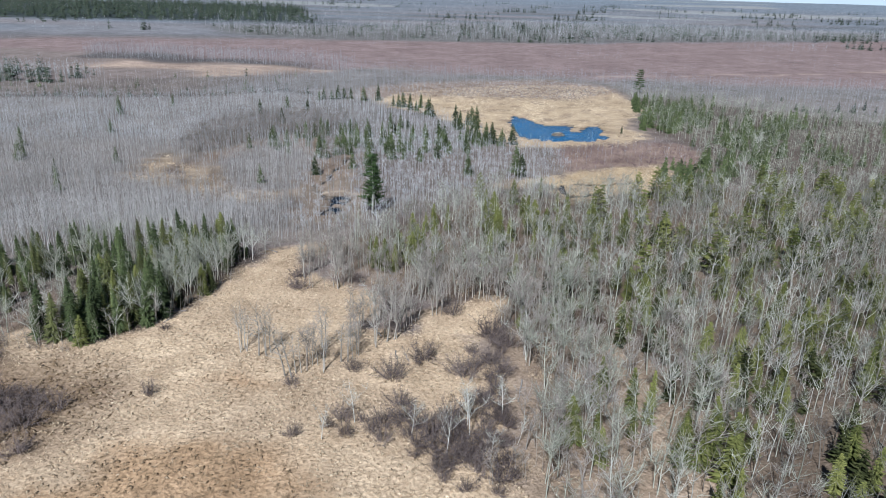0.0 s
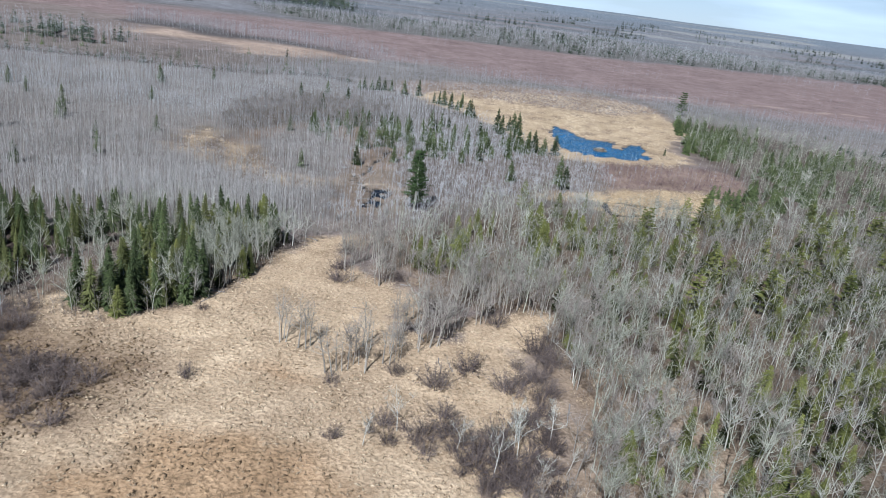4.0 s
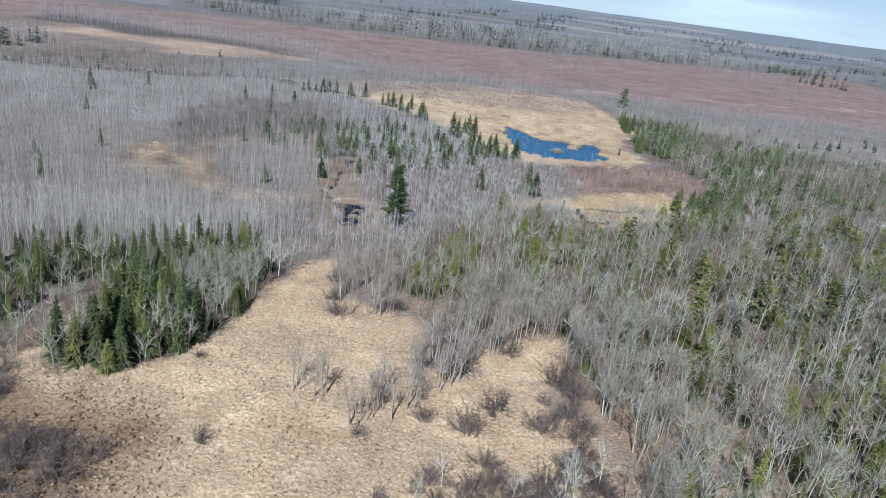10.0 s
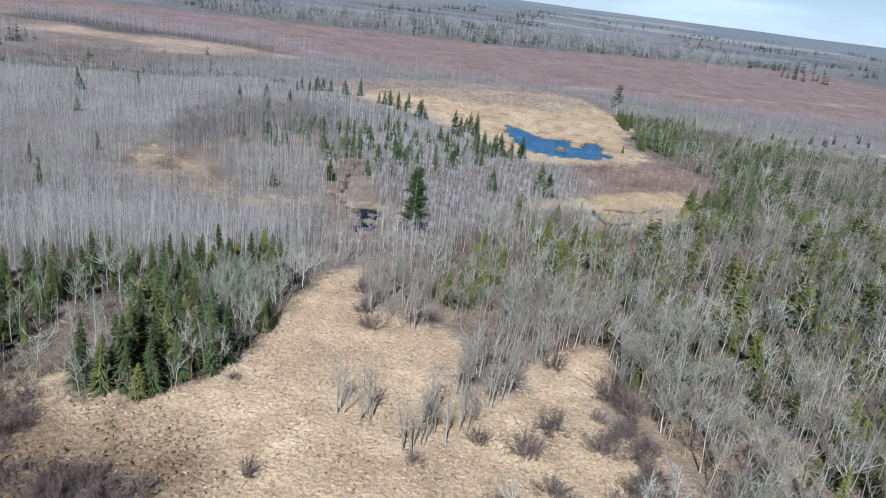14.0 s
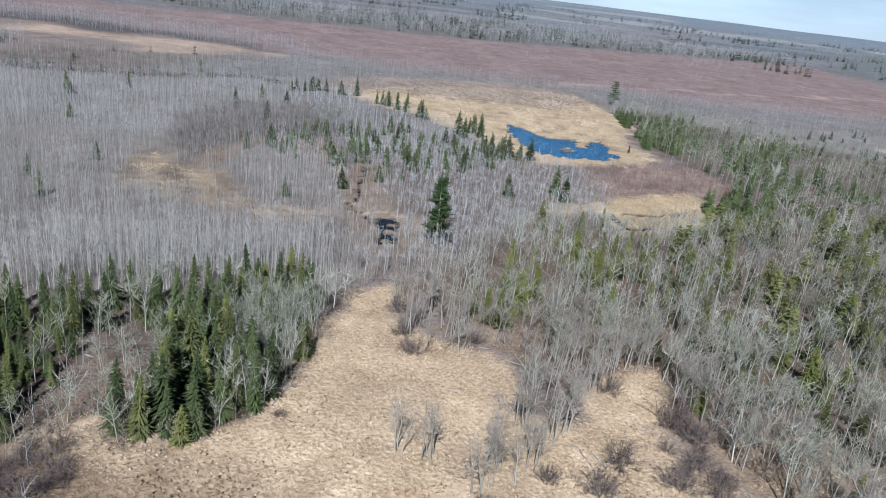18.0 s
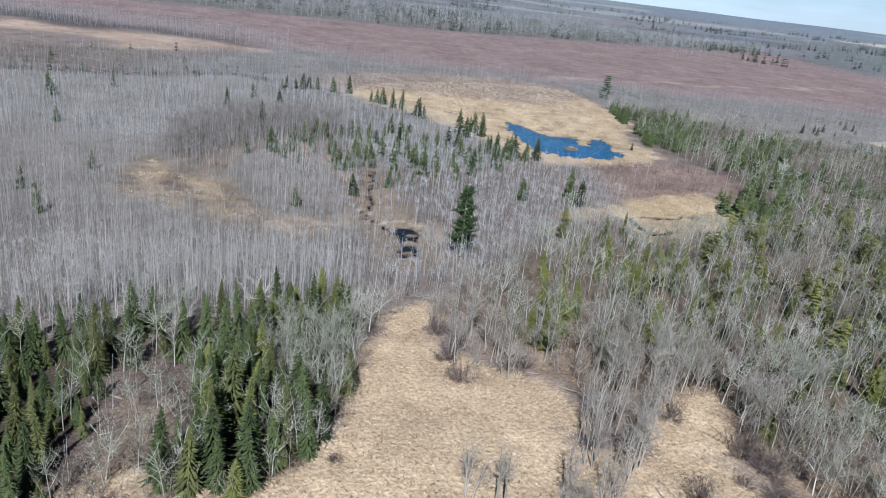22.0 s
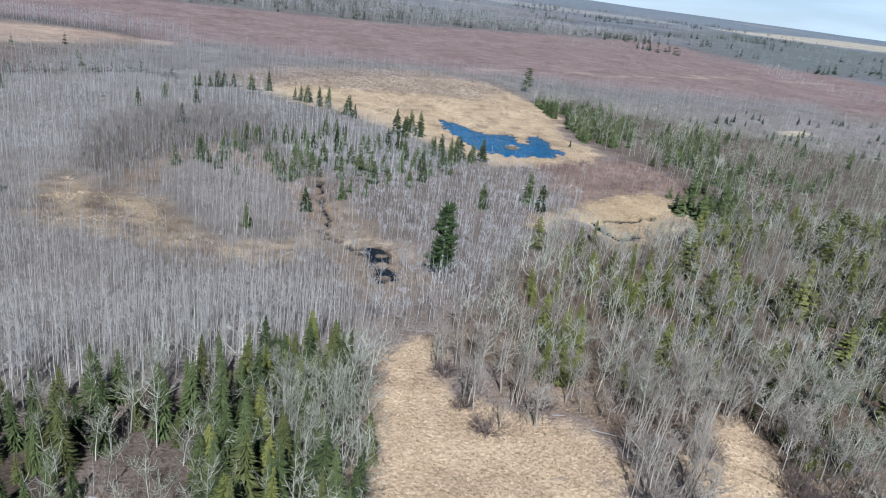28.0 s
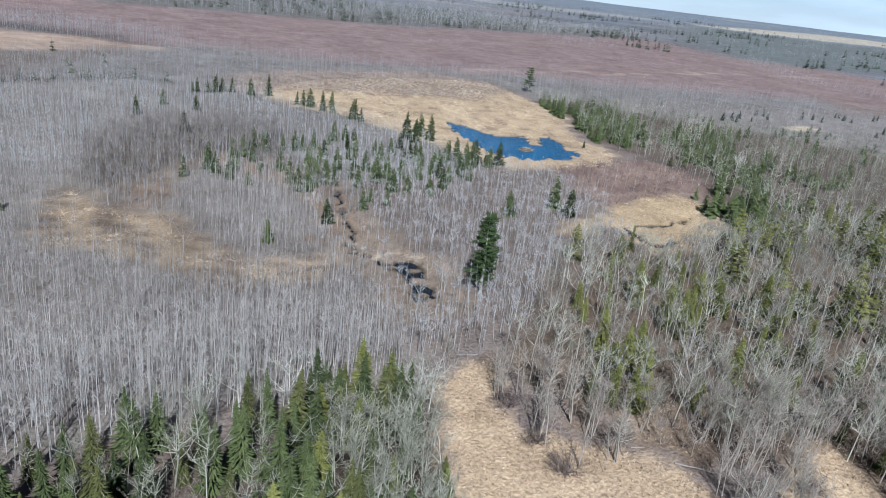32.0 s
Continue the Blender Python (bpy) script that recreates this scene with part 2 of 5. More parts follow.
POOL = [(-26.8, 160.2), (-25.0, 159.4), (-22.5, 161), (-20.2, 159.5), (-19.2, 157), (-20.6, 154), (-21.4, 151), (-20.2, 148.6), (-21.8, 146), (-25.2, 144.4), (-25.6, 147), (-24.2, 149.5), (-23.6, 153), (-24.6, 156), (-26.5, 157.2)]
CREEK = [(-25.3, 199.4), (-26.1, 189.7), (-27.4, 179.5), (-27.3, 174.9), (-29.5, 167.8), (-29.5, 164.4), (-27.5, 162.5), (-26.0, 159.4)]
BROOK_BEND = [(37.6, 166.3), (34.6, 164.2), (31.7, 164.0), (30.7, 166.6), (30.5, 169.8), (31.4, 174.2)]
BROOK = [(31.4, 174.2), (35.7, 174.9), (41.8, 175.1), (48.8, 177.3), (52.7, 180.3)]
SPRUCE_FRONT = [(-55.5, 86), (-47, 85.5), (-40.3, 92.5), (-36, 102), (-33.6, 113), (-33, 120), (-40, 124), (-47, 121), (-50, 110), (-53, 99)]
ARC = [(-64.4, 185.8), (-65.2, 204.6), (-59.4, 215.0), (-48.1, 229.7), (-39.9, 232.5), (-33.4, 219.4), (-27.6, 207.1), (-24.4, 194.8), (-25.8, 175.8), (-29.4, 171.4), (-30.0, 187.3), (-33.6, 200.4), (-40.7, 210.7), (-48.7, 219.3), (-56.0, 211.7), (-58.2, 195.5)]
SCRUB_NORTH = [(-73.6, 202.1), (-75.0, 228.7), (-65.1, 250.9), (-43.4, 262.5), (-29.1, 251.1), (-34.3, 233.3), (-48.2, 228.1), (-59.4, 213.6), (-68.3, 196.8)]
EAST_FOUR = [(109.3, 262.9), (89.8, 233.8), (90.1, 217.9), (113.8, 232.8), (146.8, 273.4), (136.6, 281.3)]
EAST_FIVE = [(80.4, 206.1), (58.4, 176.4), (60.9, 167.2), (93.4, 196.3), (103.8, 218.9)]
PALE_TREES = [(-45.3, 109.9), (-41.6, 117.1), (-34.0, 113.8), (-38.3, 98.9), (-44.2, 100.2)]
SAND_BANK = [(-27, 162.5), (-22, 164), (-18, 162), (-19, 160.5), (-22.5, 162), (-26.5, 161)]
POOL_SOUTH = [(-22.2, 150.5), (-20.2, 148.6), (-21.8, 146.0), (-25.2, 144.4), (-25.4, 147.0)]
CHANNEL = [(-23.0, 157.3), (-23.9, 153.2), (-23.4, 150.5), (-22.5, 148.8)]
STAND_BACK = [(-235, 280), (-149, 298), (-121, 302), (-99, 310), (-72, 328), (-58, 321), (-54, 328), (-70, 337), (-98, 319), (-125, 311), (-150, 307), (-235, 292)]
LITTER = [(8, 50), (9, 90), (16, 92), (25, 88), (31, 50)]
FIELD_SOUTH = [(-95, -60), (-86, 20), (-73, 44), (9, 44), (14, 10), (20, -60)]
STAND_RIM = [(-64, 83), (-48, 84), (-40, 90.5), (-34.5, 102), (-32.5, 113), (-28, 123), (-23, 129), (-25, 132), (-33, 124), (-36, 113), (-38, 103), (-43, 94), (-49, 88), (-64, 88)]
SPRUCE_WEST = [(-100, 82), (-72, 82), (-62, 85.5), (-61, 92), (-62, 98), (-62, 106), (-70, 113), (-100, 116)]
SPRUCE_BACK = [(-52, 99), (-50, 110), (-47, 121), (-60, 119), (-74, 116), (-70, 112), (-63, 106), (-58, 105)]
BARE_GAP = [(-62, 86), (-55, 87.5), (-52.5, 97), (-52, 105), (-55, 110), (-61, 108), (-62, 97)]
GAP = [(-62, 87), (-55.5, 88), (-53, 99), (-58, 105), (-62, 105), (-61, 97)]
ASPEN = [(-95, 114), (-60, 116), (-48, 121), (-38, 124), (-30, 128), (-28, 142), (-34, 160), (-34, 200), (-40, 240), (-50, 284), (-54, 316), (-70, 327), (-99, 309), (-121, 301), (-149, 297), (-215, 280)]
MIDDLE = [(-30, 128), (-22, 129), (-12, 135), (0, 150), (14, 164), (30, 162), (29, 180), (37, 188), (37, 204), (35, 219), (18, 226), (-2, 220), (-34, 228), (-34, 160), (-27, 142)]
FOREST = [(12, 30), (9, 60), (9, 69), (12, 76), (11, 84), (9, 92), (11, 100), (5, 103), (-4, 104), (-15, 113), (-21, 127), (-12, 135), (0, 150), (14, 164), (30, 161),
          (44, 164), (60, 172), (90, 176), (118, 174), (100, 120), (62, 30)]
ALDERS = [(-24, 113), (-22, 108), (-18, 104), (-13, 107), (-12, 112), (-20, 125), (-24, 121)]
BOG_TOP = [(-32, 316), (-34, 347), (-13, 372), (15, 385), (62, 402), (89, 379), (90, 355), (62, 326), (40, 327), (14, 327), (-6, 328)]
RUST = [(-40, 52), (-33, 64), (-24, 66), (-15, 62), (-12, 52)]
RUST_MID = [(-29, 79), (-24, 80), (-21, 77), (-25, 75.5)]
ROUGH = [(-72, 48), (-66, 62), (-62, 80), (-48, 82), (-40, 80), (-36, 74), (-41, 64), (-46, 58), (-44, 48)]
BRUSH_WEST = [(-82, 70), (-64, 72), (-57, 76), (-54.5, 80), (-57, 84.5), (-64, 86), (-82, 88)]
POND_ASPENS = [(-52, 290), (-36, 228), (-22, 206), (-2, 206), (18, 221), (16, 240), (12, 262), (0, 284), (-24, 321), (-52, 312)]
EAST_ONE = [(84, 318), (83, 288), (77, 268), (73, 252), (80, 244), (95, 252), (112, 284), (104, 312), (94, 328)]
EAST_TWO = [(94, 222), (108, 233), (127, 223), (128, 200), (112, 204), (100, 212)]
EAST_THREE = [(57, 178), (63, 195), (71, 191), (74, 173), (66, 170)]
WEST_BRUSH = [(-235, 294), (-150, 307), (-98, 319), (-70, 337), (-60, 405), (-120, 384), (-165, 350), (-235, 335)]
MEADOW_WOOD = [(-225, 462), (-110, 443), (-58, 428), (-48, 452), (-110, 492), (-235, 512)]
CLOUD_SHADE = [(-150, 960), (-268, 965), (-548, 950), (-900, 1100), (-1100, 1700), (-700, 1750), (-330, 1720), (-270, 1500), (-200, 1150)]
FIR_MID = [(-12, 114), (0, 110), (14, 106), (30, 112), (40, 140), (20, 158), (4, 150), (-8, 132)]
EDGE = [(0, 59), (6, 60), (9, 69), (12, 76), (10, 84), (8, 92), (11, 101), (3, 104), (-7, 105), (-15, 112), (-13, 118), (2, 112), (18, 108), (20, 60)]
PALE_FIELD = [(1500, 2000), (1650, 1850), (2000, 1620), (2700, 2050), (2500, 2200), (1900, 2120)]
GREY_PLAIN = [(560, 720), (900, 690), (1900, 1480), (1450, 1900), (900, 1300)]
TRAIL = [(95, 432), (190, 446), (330, 520), (520, 560)]
LEFT_BUSH = [(-58, 65), (-45, 64), (-42, 71), (-48, 75), (-58, 74)]
FAR_WOOD = [(-260, 860), (-210, 730), (-115, 680), (16, 693), (126, 711), (262, 788), (430, 883), (603, 975), (720, 1160), (568, 1170), (423, 1281), (215, 1220), (24, 1046), (-146, 873)]
BUSH_STRIP = [(-17, 65.5), (-12, 70), (-5, 71), (3, 71), (7, 72), (9, 60), (4, 57), (-2, 61), (-8, 66.5)]
STRIP = [(-20, 78), (-16, 78), (-10, 85), (-4, 92), (2, 99), (6, 104), (-5, 108), (-10, 97.5), (-14.5, 88)]
POND_SPRUCE = [(-58, 205), (-40, 197), (-33, 192), (-20, 184), (-12, 195), (2, 199), (13, 211), (19, 218), (9, 230), (-2, 242), (-13, 252), (-22, 236), (-38, 241), (-52, 216)]
EAST = [(88, 330), (110, 338), (150, 300), (215, 240), (220, 160), (130, 172), (90, 176), (68, 184), (76, 200), (80, 228), (76, 250), (74, 265), (91, 300)]
PALE = [(110, 338), (300, 350), (420, 300), (300, 180), (215, 200), (200, 250), (150, 300)]
GREY_BAND = [(-70, 300), (-24, 325), (10, 352), (47, 364), (84, 374), (92, 330), (112, 340), (300, 352), (330, 400), (180, 405), (60, 420), (-60, 440), (-66, 400), (-110, 330)]
TAN_WEST = [(-190, 412), (-120, 388), (-64, 410), (-56, 424), (-110, 440), (-195, 456)]
WEST_WOOD = [(-235, 328), (-165, 342), (-168, 376), (-245, 388)]
RED_BOG = [(-66, 440), (60, 420), (180, 405), (330, 400), (460, 320), (700, 480), (580, 735), (600, 960), (430, 870), (262, 780), (126, 705), (0, 690), (-115, 670), (-330, 620), (-420, 520), (-220, 505), (-100, 465)]


def inside(poly, x, y):
    r = np.zeros(x.shape, bool)
    for (x0, y0), (x1, y1) in zip(poly, poly[1:] + poly[:1]):
        if y0 != y1:
            r ^= ((y0 > y) != (y1 > y)) & (x < (x1 - x0) * (y - y0) / (y1 - y0) + x0)
    return r


def line_distance(line, x, y):
    d = np.full(x.shape, 1e9)
    for (x0, y0), (x1, y1) in zip(line, line[1:]):
        ex, ey = x1 - x0, y1 - y0
        u = np.clip(((x - x0) * ex + (y - y0) * ey) / (ex * ex + ey * ey), 0, 1)
        d = np.minimum(d, np.hypot(x - x0 - u * ex, y - y0 - u * ey))
    return d


def signed(poly, x, y):
    d = line_distance(poly + poly[:1], x, y)
    return np.where(inside(poly, x, y), -d, d)


def waves(x, y, size, seed=0):
    """A smooth field of about -1 to 1 with lumps of that size in metres."""
    g = np.random.default_rng(seed)
    v = np.zeros(x.shape)
    for k in range(9):
        a, s, ph = g.uniform(0, 2 * np.pi), g.uniform(0.6, 1.7), g.uniform(0, 2 * np.pi)
        v += np.sin((x * np.cos(a) + y * np.sin(a)) * 2 * np.pi * s / size + ph)
    return v / 4.0


def wet_distance(x, y):
    """Metres to the nearest water of the creek, its pools and the brook."""
    return np.minimum.reduce([signed(POOL, x, y), signed(POOL_SOUTH, x, y)] + [line_distance(w, x, y) - 1 for w in (CREEK, CHANNEL, BROOK, BROOK_BEND)])


def relief(x, y):
    """The ground's height: nearly level, rising far off to the low hills at the horizon."""
    r = np.hypot(x, y)
    u = np.clip((r - 1500) / 3300, 0, 1)
    z = 32 * u * u * (3 - 2 * u) + 2.0 * waves(x, y, 900, 3) * np.clip((r - 500) / 600, 0, 1)
    z = z + (0.06 + 0.06 * waves(x, y, 7, 4) + 0.04 * waves(x, y, 2.6, 17)) * (r < 600)
    jx, jy = x + 1.2 * waves(x, y, 6, 5) + 0.8 * waves(x, y, 2.8, 26), y + 1.5 * waves(x, y, 7, 6) + 0.8 * waves(x, y, 3.1, 27)
    d = signed(POND, jx, jy)
    z = np.where(d < 2, np.minimum(z, np.clip(d * 0.5, -0.7, 1.0)), z)
    d = np.minimum(signed(POOL, x + 0.5 * waves(x, y, 4, 7), y), signed(POOL_SOUTH, x + 0.5 * waves(x, y, 4, 7), y))
    z = np.where(d < 1.5, np.minimum(z, np.clip(d * 0.7, -0.7, 0.5)), z)
    for ix, iy, ir in ((-22.4, 152.6, 1.5), (-24.9, 158.2, 1.1), (-23.2, 147.4, 1.2), (-21.6, 156.6, 1.0)):
        z = np.maximum(z, 0.35 - 0.6 * np.hypot(x - ix, y - iy) / ir - (np.hypot(x - ix, y - iy) > 2 * ir) * 9)
    d = np.minimum(line_distance(CREEK, x + 0.7 * waves(x, y, 5, 8), y), np.minimum(line_distance(BROOK, x, y + 0.6 * waves(x, y, 5, 9)), np.minimum(line_distance(BROOK_BEND, x, y + 0.5 * waves(x, y, 4, 9)) - 0.35, line_distance(CHANNEL, x, y)))) - 0.5
    z = np.where(d < 1.0, np.minimum(z, np.clip(d * 0.9, -0.6, 0.5)), z)
    return z


# ---- mesh helpers ----
def build(name, v, f, mats, index=None, tone=None, smooth=False):
    """A mesh from arrays of points and triangles."""
    me = bpy.data.meshes.new(name)
    me.vertices.add(len(v))
    me.vertices.foreach_set("co", np.asarray(v, np.float32).ravel())
    f = np.asarray(f, np.int32)
    k = f.shape[1]
    me.loops.add(f.size)
    me.loops.foreach_set("vertex_index", f.ravel())
    me.polygons.add(len(f))
    me.polygons.foreach_set("loop_start", np.arange(0, f.size, k, dtype=np.int32))
    me.polygons.foreach_set("loop_total", np.full(len(f), k, np.int32))
    if index is not None:
        me.polygons.foreach_set("material_index", np.asarray(index, np.int32))
    if smooth:
        me.polygons.foreach_set("use_smooth", np.ones(len(f), bool))
    a = me.attributes.new("tone", "FLOAT", "POINT")
    a.data.foreach_set("value", np.asarray(tone if tone is not None else np.full(len(v), 0.2), np.float32))
    for m in mats:
        me.materials.append(m)
    me.update(calc_edges=True)
    return me


def join(parts):
    vs, fs, k = [], [], 0
    for v, f in parts:
        vs.append(v)
        fs.append(f + k)
        k += len(v)
    return np.concatenate(vs), np.concatenate(fs)


def spikes(p0, p1, w):
    """Thin three-sided tapering twigs or blades from p0 to p1."""
    p0, p1, w = np.asarray(p0, float), np.asarray(p1, float), np.broadcast_to(np.asarray(w, float), (len(p0),))
    d = p1 - p0
    d = d / np.maximum(np.linalg.norm(d, axis=1, keepdims=True), 1e-6)
    h = np.where(np.abs(d[:, 2:3]) > 0.9, np.array([[1.0, 0, 0]]), np.array([[0, 0, 1.0]]))
    a = np.cross(d, h)
    a /= np.linalg.norm(a, axis=1, keepdims=True)
    b = np.cross(d, a)
    n = len(p0)
    v = np.empty((n, 4, 3))
    for k in range(3):
        t = 2 * np.pi * k / 3
        v[:, k] = p0 + (a * np.cos(t) + b * np.sin(t)) * w[:, None]
    v[:, 3] = p1
    f = np.array([(0, 1, 3), (1, 2, 3), (2, 0, 3)])
    return v.reshape(-1, 3), (np.arange(n)[:, None, None] * 4 + f).reshape(-1, 3)


def tube(path, radii, sides):
    path = np.asarray(path, float)
    v, f = [], []
    for p, r in zip(path, radii):
        for k in range(sides):
            t = 2 * np.pi * k / sides
            v.append(p + np.array([np.cos(t) * r, np.sin(t) * r, 0]))
    for i in range(len(path) - 1):
        for k in range(sides):
            a, b = i * sides + k, i * sides + (k + 1) % sides
            f += [(a, b, b + sides), (a, b + sides, a + sides)]
    return np.array(v), np.array(f)


def bare_tree(seed, h, limbs, twigs, wide=0.2, low=0.4, sides=5, radius=0.010, twig_w=0.022, up=(35, 62), lean=0.02, thick=0.005, single=0):
    """Trunk, limbs and twigs of a leafless broadleaf tree."""
    g = np.random.default_rng(seed)
    k = 5 if sides > 3 else 3
    fr = np.linspace(0, 1, k)
    drift = np.cumsum(g.normal(0, lean * h, (k, 2)), axis=0) * fr[:, None]
    path = np.column_stack([drift, fr * h])
    trunk = tube(path, [max(radius * h * (1 - 0.8 * q), 0.014) for q in fr], sides)

    def on_trunk(q):
        return np.column_stack([np.interp(q, fr, path[:, i]) for i in range(3)])

    q = np.sort(g.uniform(low, 0.97, limbs))
    s = on_trunk(q)
    az = np.arange(limbs) * 2.4 + g.uniform(0, 1.2, limbs)
    el = np.radians(g.uniform(*up, limbs))
    ln = h * wide * (0.6 + 0.8 * (1 - q)) * g.uniform(0.65, 1.25, limbs)
    d = np.column_stack([np.cos(az) * np.cos(el), np.sin(az) * np.cos(el), np.sin(el)])
    end = s + d * ln[:, None] + g.normal(0, 0.07, (limbs, 3)) * ln[:, None]
    w = thick * h * (0.5 + 1.0 * (1 - q))
    n2 = limbs * 2
    i = np.repeat(np.arange(limbs), 2)
    s2 = s[i] + (end[i] - s[i]) * g.uniform(0.25, 0.75, (n2, 1))
    d2 = d[i] * 0.7 + g.normal(0, 0.42, (n2, 3)) + np.array([0, 0, 0.35])
    d2 /= np.linalg.norm(d2, axis=1, keepdims=True)
    e2 = s2 + d2 * (ln[i] * g.uniform(0.35, 0.75, n2))[:, None]
    rise = end + (d * 0.55 + g.normal(0, 0.2, (limbs, 3)) + np.array([0, 0, 0.28])) * (ln * g.uniform(0.4, 0.8, limbs))[:, None]  # the limbs' upturned ends
    back = end - (end - s) * 0.04

    def bent(b0, b1):
        return join([spikes(s[b0:b1], s[b0:b1] + (end - s)[b0:b1] * 1.25, w[b0:b1]), spikes(back[b0:b1], rise[b0:b1], w[b0:b1] * 0.55)])

    limb = join([bent(single, limbs), spikes(s2, e2, w[i] * 0.6)])
    big = [bent(b, b + 1) for b in range(single)]
    a0, a1, ad = np.concatenate([s, s2, back]), np.concatenate([end, e2, rise]), np.concatenate([d, d2, d])
    i = g.integers(0, len(a0), twigs)
    p = a0[i] + (a1[i] - a0[i]) * g.uniform(0.2, 1.0, (twigs, 1))
    td = ad[i] * 0.45 + g.normal(0, 0.6, (twigs, 3)) + np.array([0, 0, 0.1])
    td /= np.linalg.norm(td, axis=1, keepdims=True)
    tl = g.uniform(0.05, 0.12, twigs) * h * (0.5 + wide * 1.5)
    e = p + td * tl[:, None]
    j = g.integers(0, twigs, twigs)
    p2 = p[j] + (e[j] - p[j]) * g.uniform(0.3, 0.9, (twigs, 1))
    t2 = td[j] * 0.5 + g.normal(0, 0.6, (twigs, 3))
    t2 /= np.linalg.norm(t2, axis=1, keepdims=True)
    return trunk, limb, join([spikes(p, e, twig_w), spikes(p2, p2 + t2 * (tl[j] * 0.55)[:, None], twig_w * 0.75)]), *big


def chains(p, r):
    """Thin three-sided tapering tubes along paths p (n, k, 3) with radii r (n, k)."""
    n, k, _ = p.shape
    d = p[:, -1] - p[:, 0]
    d = d / np.maximum(np.linalg.norm(d, axis=1, keepdims=True), 1e-6)
    h = np.where(np.abs(d[:, 2:3]) > 0.9, np.array([[1.0, 0, 0]]), np.array([[0, 0, 1.0]]))
    a = np.cross(d, h)
    a /= np.linalg.norm(a, axis=1, keepdims=True)
    b = np.cross(d, a)
    t = 2 * np.pi * np.arange(3) / 3
    ring = a[:, None] * np.cos(t)[None, :, None] + b[:, None] * np.sin(t)[None, :, None]
    v = p[:, :, None] + ring[:, None] * r[:, :, None, None]
    o = (np.arange(n)[:, None, None] * k + np.arange(k - 1)[None, :, None]) * 3 + np.arange(3)
    o2 = (np.arange(n)[:, None, None] * k + np.arange(k - 1)[None, :, None]) * 3 + (np.arange(3) + 1) % 3
    f = np.stack([np.stack([o, o2, o2 + 3], -1), np.stack([o, o2 + 3, o + 3], -1)], 3)
    return v.reshape(-1, 3), f.reshape(-1, 3)


def poplar(seed, h, leaders, limbs, twigs, spread=0.2, twig_w=0.012, low=0.3, radius=0.0095, sides=5, steep=(46, 70)):
    """A leafless broadleaf tree whose trunk forks into rising leaders, with curved limbs and fans of twigs."""
    g = np.random.default_rng(seed)
    fr = np.linspace(0, 1, 5)
    drift = np.cumsum(g.normal(0, 0.022 * h, (5, 2)), axis=0) * fr[:, None]
    path = np.column_stack([drift, fr * h])
    trunk = tube(path, [max(radius * h * (1 - 0.85 * q), 0.012) for q in fr], sides)
    q = np.sort(g.uniform(low, 0.68, leaders))
    s = np.column_stack([np.interp(q, fr, path[:, i]) for i in range(3)])
    az = np.arange(leaders) * 2.3 + g.uniform(0, 1.5, leaders)
    el = np.radians(g.uniform(*steep, leaders))
    ln = h * (1 - q) * g.uniform(0.55, 0.95, leaders)
    d = np.column_stack([np.cos(az) * np.cos(el), np.sin(az) * np.cos(el), np.sin(el)])
    u = np.linspace(0, 1, 4)
    lead = s[:, None] + d[:, None] * (ln[:, None] * u)[:, :, None]
    lead[:, :, 2] += 0.16 * ln[:, None] * u ** 2
    lead[:, 1:] += g.normal(0, 0.035, (leaders, 3, 3)) * ln[:, None, None]
    lead_r = radius * h * 0.62 * (1 - 0.6 * q)[:, None] * (1 - 0.85 * u)[None]
    parts = [chains(lead[i:i + 1], lead_r[i:i + 1]) for i in range(leaders)]
    axes = np.concatenate([lead, path[None, 1:] * np.array([1, 1, 1.0])])
    i = g.integers(0, len(axes), limbs)
    w = g.uniform(0.2, 2.95, limbs)
    w = np.where(i == leaders, np.maximum(w, 1.0), w)
    k = w.astype(int)
    s = axes[i, k] + (axes[i, k + 1] - axes[i, k]) * (w - k)[:, None]
    az, el = g.uniform(0, 2 * np.pi, limbs), np.radians(g.uniform(12, 58, limbs))
    d = np.column_stack([np.cos(az) * np.cos(el), np.sin(az) * np.cos(el), np.sin(el)])
    ln = h * spread * g.uniform(0.5, 1.25, limbs) * (1.15 - 0.2 * w)
    u = np.linspace(0, 1, 3)
    arm = s[:, None] + d[:, None] * (ln[:, None] * u)[:, :, None]
    arm[:, :, 2] += 0.2 * ln[:, None] * u ** 2
    arm[:, 1:] += g.normal(0, 0.06, (limbs, 2, 3)) * ln[:, None, None]
    limb = chains(arm, (0.0042 * h * g.uniform(0.7, 1.2, limbs))[:, None] * (1 - 0.75 * u)[None])
    pool = np.concatenate([arm, lead[:, [1, 2, 3]]])
    pd = np.concatenate([d, (lead[:, 3] - lead[:, 1]) / np.linalg.norm(lead[:, 3] - lead[:, 1], axis=1, keepdims=True)])
    i = g.integers(0, len(pool), twigs)
    w = g.uniform(0.3, 1.98, twigs)
    k = w.astype(int)
    p = pool[i, k] + (pool[i, k + 1] - pool[i, k]) * (w - k)[:, None]
    td = pd[i] * 0.6 + g.normal(0, 0.5, (twigs, 3)) + np.array([0, 0, 0.3])
    td /= np.linalg.norm(td, axis=1, keepdims=True)
    e = p + td * (g.uniform(0.04, 0.115, twigs) * h)[:, None]
    return trunk, limb, spikes(p, e, twig_w), *parts


